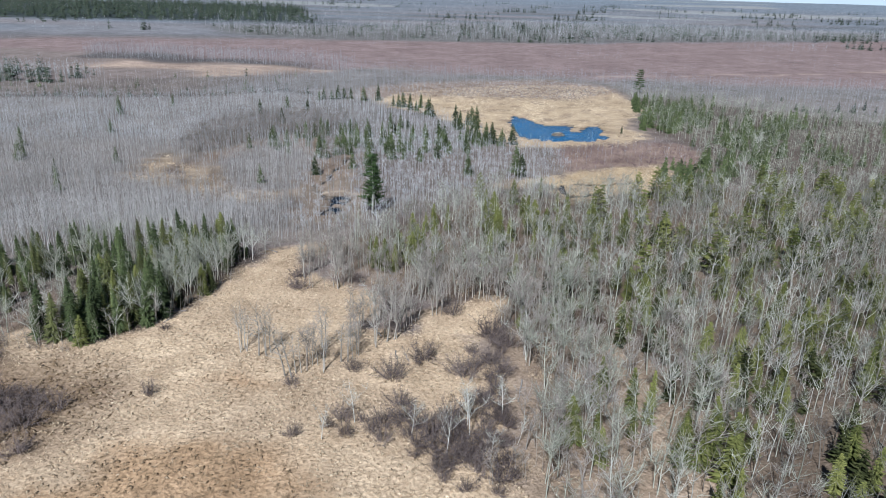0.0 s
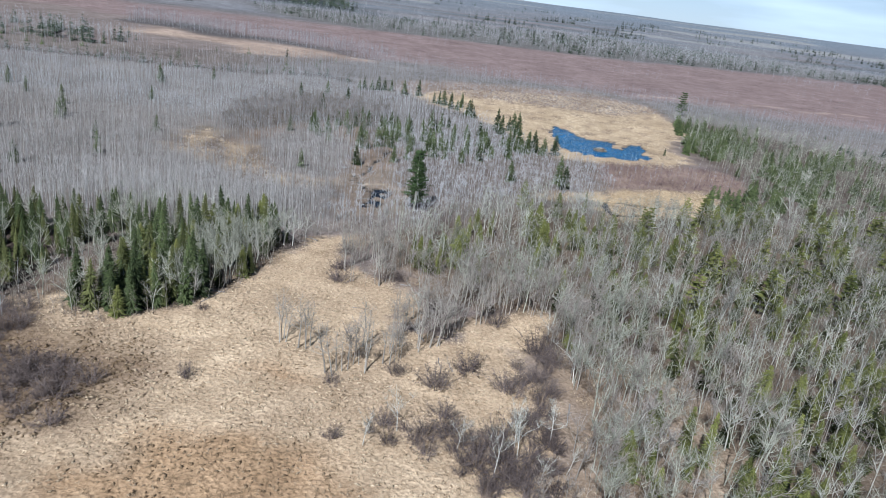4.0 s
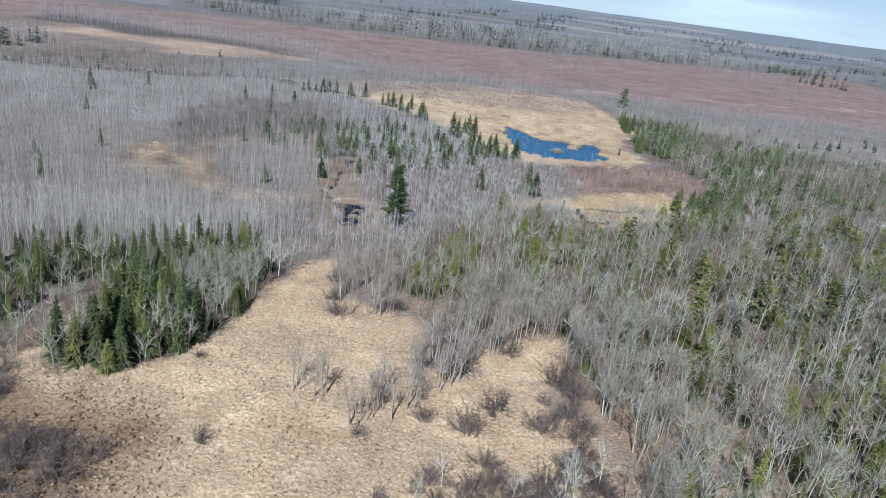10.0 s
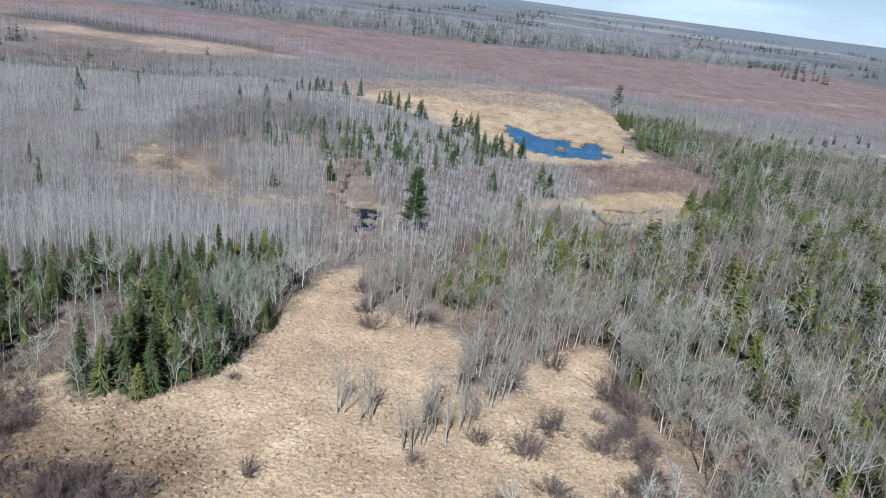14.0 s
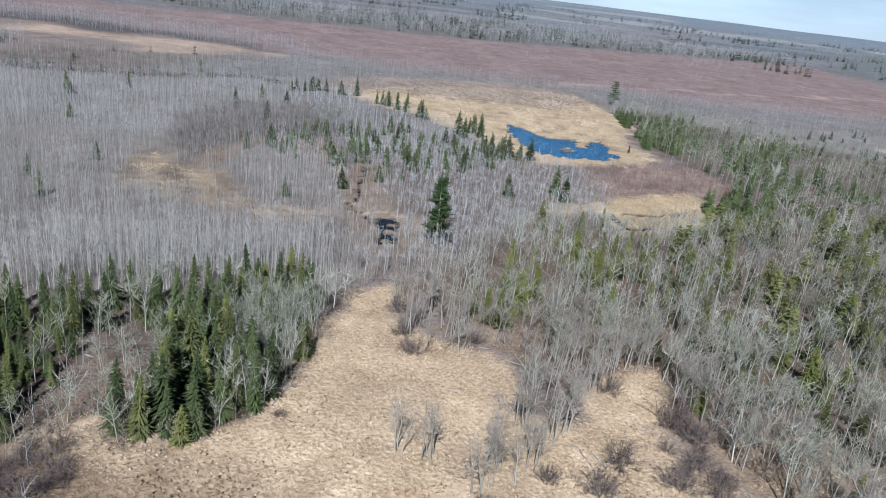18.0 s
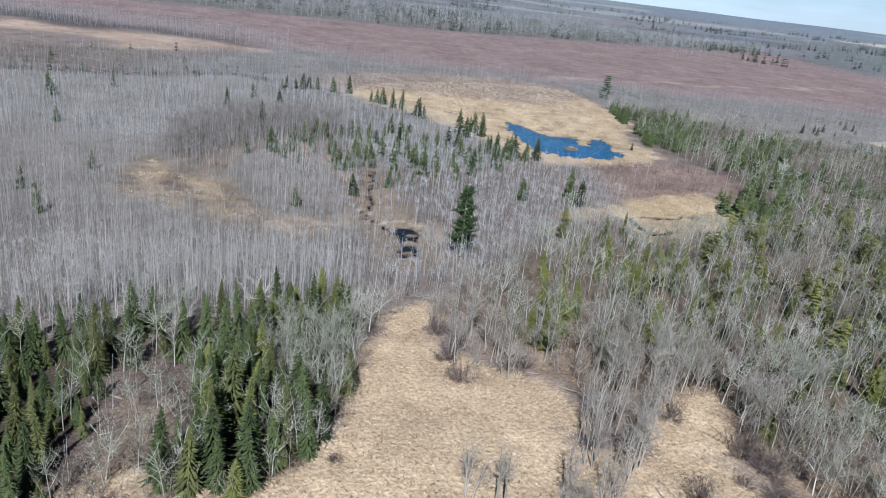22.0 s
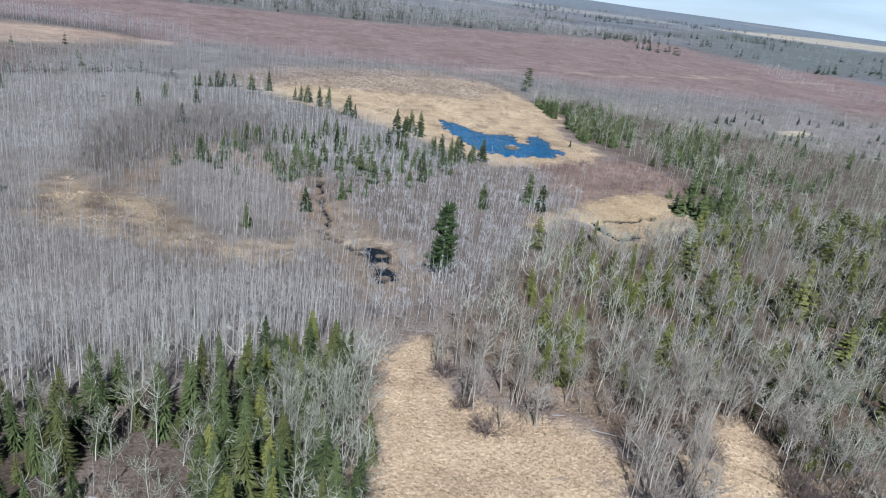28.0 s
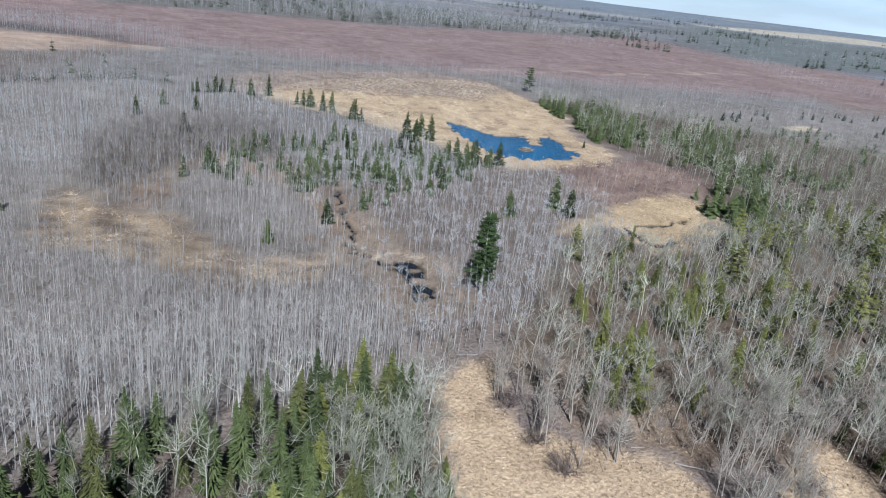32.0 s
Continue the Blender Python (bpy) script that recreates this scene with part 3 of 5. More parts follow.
def conifer(seed, h, width, whorls, per, spray=2, droop=0.25, base=0.06, taper=0.85, sides=5, fat=1.0):
    """Trunk and crown of a spruce, fir or cedar: whorls of drooping boughs, each a ridge of needle sprays."""
    g = np.random.default_rng(seed)
    trunk = tube([(0, 0, 0), (0, 0, h * 0.5), (0, 0, h * 0.97)], [0.012 * h, 0.008 * h, 0.01], sides)
    v, f = [], []
    for i in range(whorls):
        q = base + (1 - base) * (i + g.uniform(-0.3, 0.3)) / whorls
        reach = width * (1 - q) ** taper + 0.10
        for k in range(per):
            if g.random() < 0.18:
                continue
            a = 2 * np.pi * (k + g.uniform(-0.4, 0.4)) / per + i * 1.3
            ln = reach * g.uniform(0.35, 1.3)
            for sgn in range(spray):
                aa = a + (0 if sgn == 0 else g.uniform(-0.6, 0.6))
                ll = ln * (1 if sgn == 0 else g.uniform(0.5, 0.85))
                dx, dy = np.cos(aa), np.sin(aa)
                z0 = min(q, 0.98) * h + g.uniform(-0.22, 0.22)
                zm, z1 = z0 - droop * ll * 0.45, z0 - droop * ll * (0.7 + 0.5 * g.random())
                wd = fat * (ll * g.uniform(0.10, 0.24) + 0.04)
                o = len(v)
                v += [(0, 0, z0 + 0.04), (dx * ll * 0.55 - dy * wd, dy * ll * 0.55 + dx * wd, zm - 0.22 * wd - 0.05), (dx * ll, dy * ll, z1),
                      (dx * ll * 0.55 + dy * wd, dy * ll * 0.55 - dx * wd, zm - 0.22 * wd - 0.05), (dx * ll * 0.5, dy * ll * 0.5, zm + 0.16 * wd + 0.05)]
                f += [(o, o + 4, o + 1), (o + 1, o + 4, o + 2), (o + 2, o + 4, o + 3), (o + 3, o + 4, o)]
    crown = np.array(v), np.array(f)
    tip = spikes([(0, 0, h * 0.93)], [(0, 0, h * 1.03)], 0.07)
    return trunk, join([crown, tip])


def pine(seed, h, width, tiers=11):
    """A tall white pine: uneven, nearly level plates of needle tufts with gaps between, on a bare trunk."""
    g = np.random.default_rng(seed)
    trunk = tube([(0, 0, 0), (0.1, 0, h * 0.4), (0.0, 0.1, h * 0.75), (0, 0, h)], [0.24, 0.19, 0.11, 0.03], 6)
    p0, p1, w = [], [], []
    for i in range(tiers):
        q = 0.14 + 0.84 * i / tiers
        for k in range(7):
            a = g.uniform(0, 2 * np.pi)
            ln = width * (1.12 - q) * g.uniform(0.6, 1.5) + 0.25
            e = np.array([np.cos(a) * ln, np.sin(a) * ln, q * h + ln * 0.22])
            p0.append((0, 0, q * h))
            p1.append(tuple(e))
            w.append(0.05)
            for t in range(22):
                u = g.uniform(0.25, 1.05)
                c = np.array([0, 0, q * h]) * (1 - u) + e * u + g.normal(0, 1, 3) * np.array([0.22, 0.22, 0.09])
                d = np.array([np.cos(a), np.sin(a), 0.4]) * 0.35 + g.normal(0, 0.26, 3) * np.array([1, 1, 0.6])
                p0.append(tuple(c))
                p1.append(tuple(c + d * 1.3))
                w.append(0.10)
    return trunk, spikes(p0, p1, np.array(w))


def shrub(seed, h, spread, stems, twigs, twig_w=0.016):
    """A leafless multi-stemmed bush."""
    g = np.random.default_rng(seed)
    a = g.uniform(0, 2 * np.pi, stems)
    o = np.column_stack([np.cos(a), np.sin(a), np.zeros(stems)]) * (g.uniform(0, 0.35, stems) * spread)[:, None]
    r = g.uniform(0.2, 1.0, stems) * spread
    e = np.column_stack([np.cos(a) * r, np.sin(a) * r, h * (1 - 0.45 * (r / spread) ** 2) * g.uniform(0.6, 1.05, stems)])
    st = spikes(o, o + (e - o) * 0.9, 0.015)
    i = g.integers(0, stems, twigs)
    p = o[i] + (e[i] - o[i]) * g.uniform(0.2, 1, (twigs, 1))
    d = (e - o)[i] / np.linalg.norm((e - o)[i], axis=1, keepdims=True) * 0.15 + g.normal(0, 0.6, (twigs, 3)) + np.array([0, 0, 0.05])
    return st, spikes(p, p + d * g.uniform(0.2, 0.5, (twigs, 1)) * h * 0.45, twig_w)


def merged(parts):
    """One template from several parts: points, triangles, and the part's number for each triangle."""
    v, f = join(parts)
    return v, f, np.concatenate([np.full(len(p[1]), i) for i, p in enumerate(parts)])


def scatter(poly, step, without=(), jitter=0.48, seed=1, keep=1.0):
    g = np.random.default_rng(seed)
    xs, ys = [p[0] for p in poly], [p[1] for p in poly]
    x, y = np.meshgrid(np.arange(min(xs), max(xs), step), np.arange(min(ys), max(ys), step))
    x, y = x.ravel() + g.uniform(-jitter, jitter, x.size) * step, y.ravel() + g.uniform(-jitter, jitter, y.size) * step
    ok = inside(poly, x, y) & (g.random(x.size) < keep)
    for other in without:
        ok &= ~inside(other, x, y)
    return np.column_stack([x[ok], y[ok]])


def grove(name, pts, templates, mats, label, category, size=(0.8, 1.2), lean=0.04, seed=1, patch=0.3, tall=None, dark=None):
    """Many plants that nobody could count, joined into one object."""
    g = np.random.default_rng(seed)
    V, F, I, T, k = [], [], [], [], 0
    which = g.integers(0, len(templates), len(pts))
    zs = relief(pts[:, 0], pts[:, 1]) - 0.05
    tones = 0.2 + g.normal(0, 0.15, len(pts)) + patch * 0.4 * waves(pts[:, 0], pts[:, 1], 28, seed)
    if dark is not None:
        tones = tones - dark(pts[:, 0], pts[:, 1])
    for t, (v, f, idx) in enumerate(templates):
        sel = np.flatnonzero(which == t)
        n = len(sel)
        if not n:
            continue
        s = g.uniform(*size, n) * (1 if tall is None else tall(pts[sel, 0], pts[sel, 1]))
        a = g.uniform(0, 2 * np.pi, n)
        lx, ly = g.normal(0, lean, n), g.normal(0, lean, n)
        w = s * g.uniform(0.85, 1.15, n)
        x = (v[None, :, 0] * np.cos(a)[:, None] - v[None, :, 1] * np.sin(a)[:, None]) * w[:, None]
        y = (v[None, :, 0] * np.sin(a)[:, None] + v[None, :, 1] * np.cos(a)[:, None]) * w[:, None]
        z = v[None, :, 2] * s[:, None]
        out = np.stack([x + z * lx[:, None] + pts[sel, 0][:, None], y + z * ly[:, None] + pts[sel, 1][:, None], z + zs[sel][:, None]], axis=2)
        V.append(out.reshape(-1, 3))
        F.append((f[None] + (np.arange(n) * len(v))[:, None, None]).reshape(-1, 3) + k)
        I.append(np.tile(idx, n))
        T.append(np.repeat(tones[sel], len(v)))
        k += n * len(v)
    ob = new(name, build(name, np.concatenate(V), np.concatenate(F), mats, np.concatenate(I), np.concatenate(T)))
    return tagged(ob, label, category, "", "stuff")


def plant(name, kinds, label, category, group):
    """A single plant, a thing with its parts, to copy from. kinds: rows of part name, shape or shapes, a material for each."""
    root = new(name)
    for part_name, shape, *mats in kinds:
        v, f, index = merged(shape) if len(mats) > 1 else (*shape, None)
        ob = new(part_name, build(part_name, v, f, mats, index))
        ob.parent = root
    return tagged(root, label, category, group)


def place(stock, pts, size=(0.8, 1.2), lean=3.0, seed=1, wide=(0.75, 1.2)):
    """Copies of the plants in stock at pts, rows of x, y or x, y, size; the plants in stock are themselves the first of them."""
    g = np.random.default_rng(seed)
    used = set()
    pts = np.asarray(pts, float)
    z = relief(pts[:, 0], pts[:, 1]) - 0.05
    for row, h in zip(pts, z):
        k = int(g.integers(0, len(stock)))
        sc = float(g.uniform(*size)) * (float(row[2]) if len(row) > 2 else 1.0)
        wd = float(g.uniform(*wide))
        m = pose(float(row[0]), float(row[1]), float(h), g.normal(0, lean), g.normal(0, lean), g.uniform(0, 360)) @ Matrix.Diagonal((sc * wd, sc * wd, sc, 1))
        ob = stock[k] if k not in used else copy_thing(stock[k], Matrix())
        ob.matrix_basis = m
        used.add(k)
    for k, ob in enumerate(stock):
        if k not in used:
            for o in (*ob.children_recursive, ob):
                bpy.data.objects.remove(o)


def sized(pts, lo, hi, seed):
    return np.column_stack([pts, np.random.default_rng(seed).uniform(lo, hi, len(pts))])


# ---- ground ----
def graded(lo, hi, fine, far_lo, far_hi, grow):
    a = list(np.arange(lo, hi, fine))
    s, x = fine, a[-1]
    while x < far_hi:
        s = min(s * grow, 160)
        x += s
        a.append(min(x, far_hi))
    s, x, b = fine, lo, []
    while x > far_lo:
        s = min(s * grow, 160)
        x -= s
        b.append(max(x, far_lo))
    return np.array(b[::-1] + a)


gx, gy = graded(-48, 74, 0.9, -4900, 4900, 1.045), graded(52, 290, 0.9, -400, 4950, 1.035)
GX, GY = np.meshgrid(gx, gy)
GX, GY = GX.ravel(), GY.ravel()
GZ = relief(GX, GY)
nx, ny = len(gx), len(gy)
i0 = (np.arange(ny - 1)[:, None] * nx + np.arange(nx - 1)[None]).ravel()
quads = np.column_stack([i0, i0 + 1, i0 + nx + 1, i0 + nx])
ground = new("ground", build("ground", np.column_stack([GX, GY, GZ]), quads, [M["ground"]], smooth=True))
tagged(ground, "wide level bog ground of straw grass, leaf litter and red brush", "ground", "", "structure")
JX, JY = GX + 2.0 * waves(GX, GY, 9, 11) + 0.8 * waves(GX, GY, 3.5, 13), GY + 2.0 * waves(GX, GY, 10, 12) + 0.8 * waves(GX, GY, 3.0, 14)
FXX, FYY = GX + 14 * waves(GX, GY, 90, 15), GY + 12 * waves(GX, GY, 70, 16)
cover = np.empty((len(GX), 3))
cover[:] = (0.20, 0.165, 0.15)


def lay(poly, colour, soft=1.5, far=False):
    d = signed(poly, FXX if far else JX, FYY if far else JY)
    w = np.clip(0.5 - d / (2 * soft), 0, 1)[:, None]
    cover[:] = cover * (1 - w) + np.array(colour) * w


# ground colour carries the distance haze: blue-grey from 640 m, bluer further off
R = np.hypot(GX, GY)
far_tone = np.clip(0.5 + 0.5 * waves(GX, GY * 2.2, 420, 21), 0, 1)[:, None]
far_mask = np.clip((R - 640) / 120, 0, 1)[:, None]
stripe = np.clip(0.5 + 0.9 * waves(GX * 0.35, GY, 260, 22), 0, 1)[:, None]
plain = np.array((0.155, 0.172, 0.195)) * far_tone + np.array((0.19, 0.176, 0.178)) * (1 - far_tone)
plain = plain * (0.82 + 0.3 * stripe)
# haze weight by distance: bluer colour towards the horizon, paler bluish fields
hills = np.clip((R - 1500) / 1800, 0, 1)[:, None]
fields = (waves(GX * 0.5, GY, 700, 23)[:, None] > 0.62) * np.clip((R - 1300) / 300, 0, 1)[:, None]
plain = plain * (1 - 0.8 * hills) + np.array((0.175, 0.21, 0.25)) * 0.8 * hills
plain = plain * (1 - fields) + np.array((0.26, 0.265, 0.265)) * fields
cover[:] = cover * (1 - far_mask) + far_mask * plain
lay(WEST_BRUSH, (0.16, 0.136, 0.122), 8)
lay(GREY_BAND, (0.19, 0.175, 0.165), 8)
# cloud shadow over the far forest laid into the ground colour, near black
lay(CLOUD_SHADE, (0.04, 0.05, 0.05), 40, True)
lay(TAN_WEST, (0.35, 0.27, 0.215), 8, True)
lay(MEADOW_WOOD, (0.10, 0.09, 0.088), 6, True)
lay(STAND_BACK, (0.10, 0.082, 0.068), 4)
lay(RED_BOG, (0.225, 0.17, 0.162), 14, True)
lay(FAR_WOOD, (0.14, 0.135, 0.13), 12)
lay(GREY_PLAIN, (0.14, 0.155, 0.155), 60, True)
lay(PALE_FIELD, (0.40, 0.37, 0.31), 20)
line = np.clip(1.5 - line_distance(TRAIL, FXX, FYY) / 2.5, 0, 0.6)[:, None]
cover[:] = cover * (1 - line) + np.array((0.38, 0.30, 0.24)) * line
lay(PALE, (0.21, 0.19, 0.18), 8)
lay([(205, 290), (201, 298), (214, 304), (225, 306), (222, 298)], (0.5, 0.42, 0.3), 2)
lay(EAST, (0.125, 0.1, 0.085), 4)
# leaf litter, its colour darkened for the shade under the bare wood
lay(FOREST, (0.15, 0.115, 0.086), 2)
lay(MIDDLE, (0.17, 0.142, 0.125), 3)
lay(ASPEN, (0.2, 0.178, 0.162), 3)
lay(POND_ASPENS, (0.18, 0.165, 0.155), 3)
lay(GAP, (0.2, 0.15, 0.115), 2)
# shade beneath the spruce stands put into the ground colour
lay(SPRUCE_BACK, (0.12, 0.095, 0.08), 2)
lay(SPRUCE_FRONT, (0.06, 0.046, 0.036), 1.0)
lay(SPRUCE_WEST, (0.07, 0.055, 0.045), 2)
lay(LITTER, (0.34, 0.262, 0.19), 4)
lay(EDGE, (0.24, 0.18, 0.13), 3)
lay([(4, 94), (2, 103), (-8, 107), (-4, 112), (14, 108), (26, 104), (22, 92), (12, 92)], (0.13, 0.097, 0.073), 3)
lay(CREEKSIDE, (0.24, 0.192, 0.15), 2)
lay(SAND_BANK, (0.4, 0.33, 0.25), 1)
lay(ARC, (0.24, 0.18, 0.135), 3)
lay(SCRUB_NORTH, (0.13, 0.108, 0.09), 4)
lay(CLEARING, (0.3, 0.236, 0.168), 2.5)
lay([(-124.0, 152.8), (-119.5, 157.9), (-113.3, 160.0), (-104.4, 148.1), (-106.6, 140.2), (-110.2, 135.2)], (0.36, 0.28, 0.2), 2)
dark = (np.clip(0.5 - signed(CLEARING, GX, GY) / 8, 0, 1) * np.clip(0.1 + 1.2 * waves(GX, GY * 1.3, 8, 182), 0, 0.85))[:, None]
cover[:] = cover * (1 - dark) + np.array((0.13, 0.1, 0.08)) * dark
lay(MARSH, (0.45, 0.35, 0.235), 3)
lay(BOG_TOP, (0.28, 0.22, 0.175), 6)
lay(REDBUSH, (0.25, 0.185, 0.15), 3)
lay(POCKET, (0.42, 0.32, 0.20), 2)
lay(FIELD, (0.45, 0.345, 0.235), 1.2)
lay(FIELD_SOUTH, (0.43, 0.33, 0.225), 4)
lay(BRUSH_WEST, (0.12, 0.088, 0.07), 2.5)
lay(ROUGH, (0.22, 0.16, 0.11), 4)
lay(RUST, (0.4, 0.275, 0.165), 3)
lay(RUST_MID, (0.37, 0.25, 0.15), 2)
edge = np.clip(0.5 - signed(BOG_TOP, GX, GY) / 24, 0, 1) * np.clip(0.5 + 1.3 * waves(GX, GY * 1.3, 9, 170), 0, 1) * 0.75
edge = (edge + np.clip(0.5 - signed(MARSH, GX, GY) / 12, 0, 1) * np.clip(-0.2 + 0.9 * waves(GX, GY, 12, 171), 0, 0.5))[:, None]
cover[:] = cover * (1 - edge) + np.array((0.20, 0.15, 0.12)) * edge
shore = np.minimum.reduce([signed(POND, GX, GY), signed(POOL, GX, GY), signed(POOL_SOUTH, GX, GY)] + [line_distance(w, GX, GY) - 1 for w in (CREEK, BROOK, BROOK_BEND, CHANNEL)])
wet = np.clip((-0.05 - GZ) / 0.12, 0, 1)[:, None] * (shore < 4)[:, None]
cover[:] = cover * (1 - wet) + np.array((0.06, 0.05, 0.04)) * wet
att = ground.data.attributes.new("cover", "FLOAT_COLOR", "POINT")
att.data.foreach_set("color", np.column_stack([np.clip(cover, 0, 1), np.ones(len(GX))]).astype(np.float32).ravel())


def sheet(name, x0, y0, x1, y1, z, m, label):
    v = np.array([(x0, y0, z), (x1, y0, z), (x1, y1, z), (x0, y1, z)])
    return tagged(new(name, build(name, v, [(0, 1, 2, 3)], [m])), label, "water", "", "structure")


sheet("pond_water", 14, 222, 72, 284, -0.22, M["pond"], "wind-ruffled deep blue pond in the straw marsh")
sheet("creek_water", -36, 140, -14, 206, -0.26, M["creek"], "black still water of a beaver creek and pool")
sheet("brook_water", 24, 158, 68, 196, -0.26, M["creek"], "thin dark brook winding through straw grass")

# ---- templates ----
near_tree = [poplar(100 + k, 8.6, 4, 36, 400, 0.21, 0.0095, 0.26, 0.0105, steep=(36, 62)) for k in range(9)]
mid_tree = [merged([join([a, *more]), b, c]) for a, b, c, *more in (poplar(120 + k, 8.6, 3, 20, 70, 0.21, 0.0135, 0.28, 0.0105, 3, (36, 62)) for k in range(7))]
far_tree = [merged(bare_tree(140 + k, 9, 5, 16, 0.23, 0.42, 3, 0.0085, 0.036, (8, 52), 0.02, 0.007)) for k in range(5)]
near_alder = [[join([(a[i][0] + np.array([0.5 * math.cos(2.3 * j), 0.5 * math.sin(2.3 * j), 0.0]), a[i][1]) for j, a in enumerate([bare_tree(150 + 10 * k + j, 7 - 0.7 * j, 15, 90, 0.20, 0.36, 5, 0.0155, 0.011, (30, 60), 0.025, 0.0058) for j in range(2)])])
               for i in range(3)] for k in range(4)]
near_aspen = [bare_tree(160 + k, 11, 12, 70, 0.085, 0.36, 5, 0.0056, 0.012, (40, 66), 0.012, 0.003) for k in range(6)]
mid_aspen = [merged(bare_tree(170 + k, 11, 3, 13, 0.095, 0.33, 3, 0.0056, 0.020, (40, 66), 0.015, 0.004)) for k in range(6)]
far_aspen = [merged(bare_tree(180 + k, 10, 2, 7, 0.10, 0.30, 3, 0.0055, 0.036, (40, 66), 0.012, 0.006)) for k in range(5)]
near_spruce = [conifer(200 + k, 10, 2.0 + 0.2 * (k % 3), 40, 14, 2, 0.26, 0.03, 0.8, fat=0.46) for k in range(6)]
mid_spruce = [merged(conifer(210 + k, 9, 2.7, 18, 10, 1, 0.25, 0.03, 0.7, 3, 1.7)) for k in range(5)]
pond_spruce = [conifer(330 + k, 8.5, 2.5, 20, 12, 1, 0.22, 0.02, 0.7, fat=1.4) for k in range(4)]
near_fir = [conifer(220 + k, 7.5, 1.4 + 0.4 * (k % 3), 36, 13, 2, 0.06, 0.04, 0.62, fat=0.5) for k in range(5)]
mid_fir = [merged(conifer(230 + k, 7.5, 2.1, 18, 9, 1, -0.1, 0.06, 0.6, 3, 1.1)) for k in range(5)]
far_spruce = [merged(conifer(240 + k, 9.5, 3.0, 8, 6, 1, taper=0.7, sides=3, fat=2.3)) for k in range(4)]
far_clump = [merged(bare_tree(245 + k, 9, 3, 4, 0.5, 0.2, 3, 0.01, 0.16)) for k in range(4)]
fine_sapling = [merged(bare_tree(340 + k, 4, 7, 32, 0.3, 0.2, 3, 0.008, 0.012, (35, 70), 0.04, 0.004)) for k in range(4)]
near_bush = [join(shrub(250 + k, 1.45, 1.5, 44, 900, 0.0095)) for k in range(5)]
mid_bush = [merged(shrub(260 + k, 1.6, 1.2, 8, 22, 0.026)) for k in range(5)]
far_bush_three = [(v, f, i * 2) for v, f, i in (merged(shrub(275 + k, 4.0, 2.6, 5, 12, 0.07)) for k in range(2))]
far_bush = [merged(shrub(270 + k, 2.2, 2.2, 4, 5, 0.10)) for k in range(4)]


def tuft(seed, blades, h, spread, w=0.028):
    g = np.random.default_rng(seed)
    a = g.uniform(0, 2 * np.pi, blades)
    p = np.column_stack([g.normal(0, spread * 0.3, blades), g.normal(0, spread * 0.3, blades), np.zeros(blades)])
    e = p + np.column_stack([np.cos(a) * spread, np.sin(a) * spread, g.uniform(0.3, 1.0, blades) * h])
    v, f = spikes(p, e, w)
    return v, f, np.zeros(len(f), int)


reeds = [tuft(280 + k, 9, 0.42, 0.25, 0.02) for k in range(5)]


def tussock(seed, blades, h, spread):
    """A drooping mop of matted grass."""
    g = np.random.default_rng(seed)
    a = np.arange(blades) * 2 * np.pi / blades + g.uniform(-0.3, 0.3, blades)
    r = spread * g.uniform(0.6, 1.2, blades)
    p = np.column_stack([np.cos(a) * r * 0.12, np.sin(a) * r * 0.12, h * g.uniform(0.7, 1.0, blades)])
    e = np.column_stack([np.cos(a) * r, np.sin(a) * r, np.full(blades, 0.03)])
    v, f = spikes(p, e, 0.05)
    return v * np.array([1.5, 0.75, 1.0]), f, np.zeros(len(f), int)


tussocks = [tussock(350 + k, 13, 0.17, 0.34) for k in range(5)]
big_reeds = [tuft(290 + k, 10, 0.7, 0.9) for k in range(5)]

# ---- the wood on the field's far side ----
GREY = [M["bark_grey"], M["bark_grey"], M["twig_olive"]]
AS_WARM = [M["bark_aspen_warm"], M["bark_aspen_warm"], M["twig_aspen_warm"]]
AS = [M["bark_aspen_cool"], M["bark_aspen_cool"], M["twig_aspen_cool"]]
BROWN = [M["bark_aspen_cool"], M["twig_brown"], M["twig_brown"]]
GREEN = [M["bark_dark"], M["needle_spruce"]]
FIRS = [M["bark_dark"], M["needle_cedar"]]
FAR_GREEN = [M["bark_dark"], M["needle_far_haze"]]


def tree_stock(shapes, name, bark, twig, label, group):
    return [plant(name, [("trunk", t, bark), ("crown", (b, c), bark, twig), *(("limb", x, bark) for x in big)], label, "tree", group) for t, b, c, *big in shapes]


pts = scatter(FOREST, 2.1, (POCKET,), seed=31)
pts = pts[(waves(pts[:, 0], pts[:, 1], 16, 35) > -0.8) & (waves(pts[:, 0], pts[:, 1], 8, 45) > -0.7 + 0.5 * inside(LITTER, pts[:, 0], pts[:, 1]))]
order = np.argsort(np.hypot(pts[:, 0] + 2, pts[:, 1] - 82))
strip = np.concatenate([scatter(STRIP, 2.6, seed=36), scatter(ALDERS, 3.0, seed=37)])
lone = [(-25.9, 85.2, 1.0), (-25.4, 85.7, 0.85), (-23.0, 84.2, 1.0), (-22.6, 84.8, 0.85), (-18.6, 79.0, 0.95), (-20.5, 106.5, 0.8)]
among_spruces = np.concatenate([sized(scatter(SPRUCE_FRONT, 3.3, seed=3), 0.5, 0.85, 47), sized(scatter(SPRUCE_BACK, 3.8, seed=26), 0.6, 0.95, 25),
                               sized(scatter(SPRUCE_WEST, 4.6, seed=30)[::2], 0.6, 0.95, 29), sized(scatter(GAP, 3.7, seed=20), 0.45, 0.8, 19)])
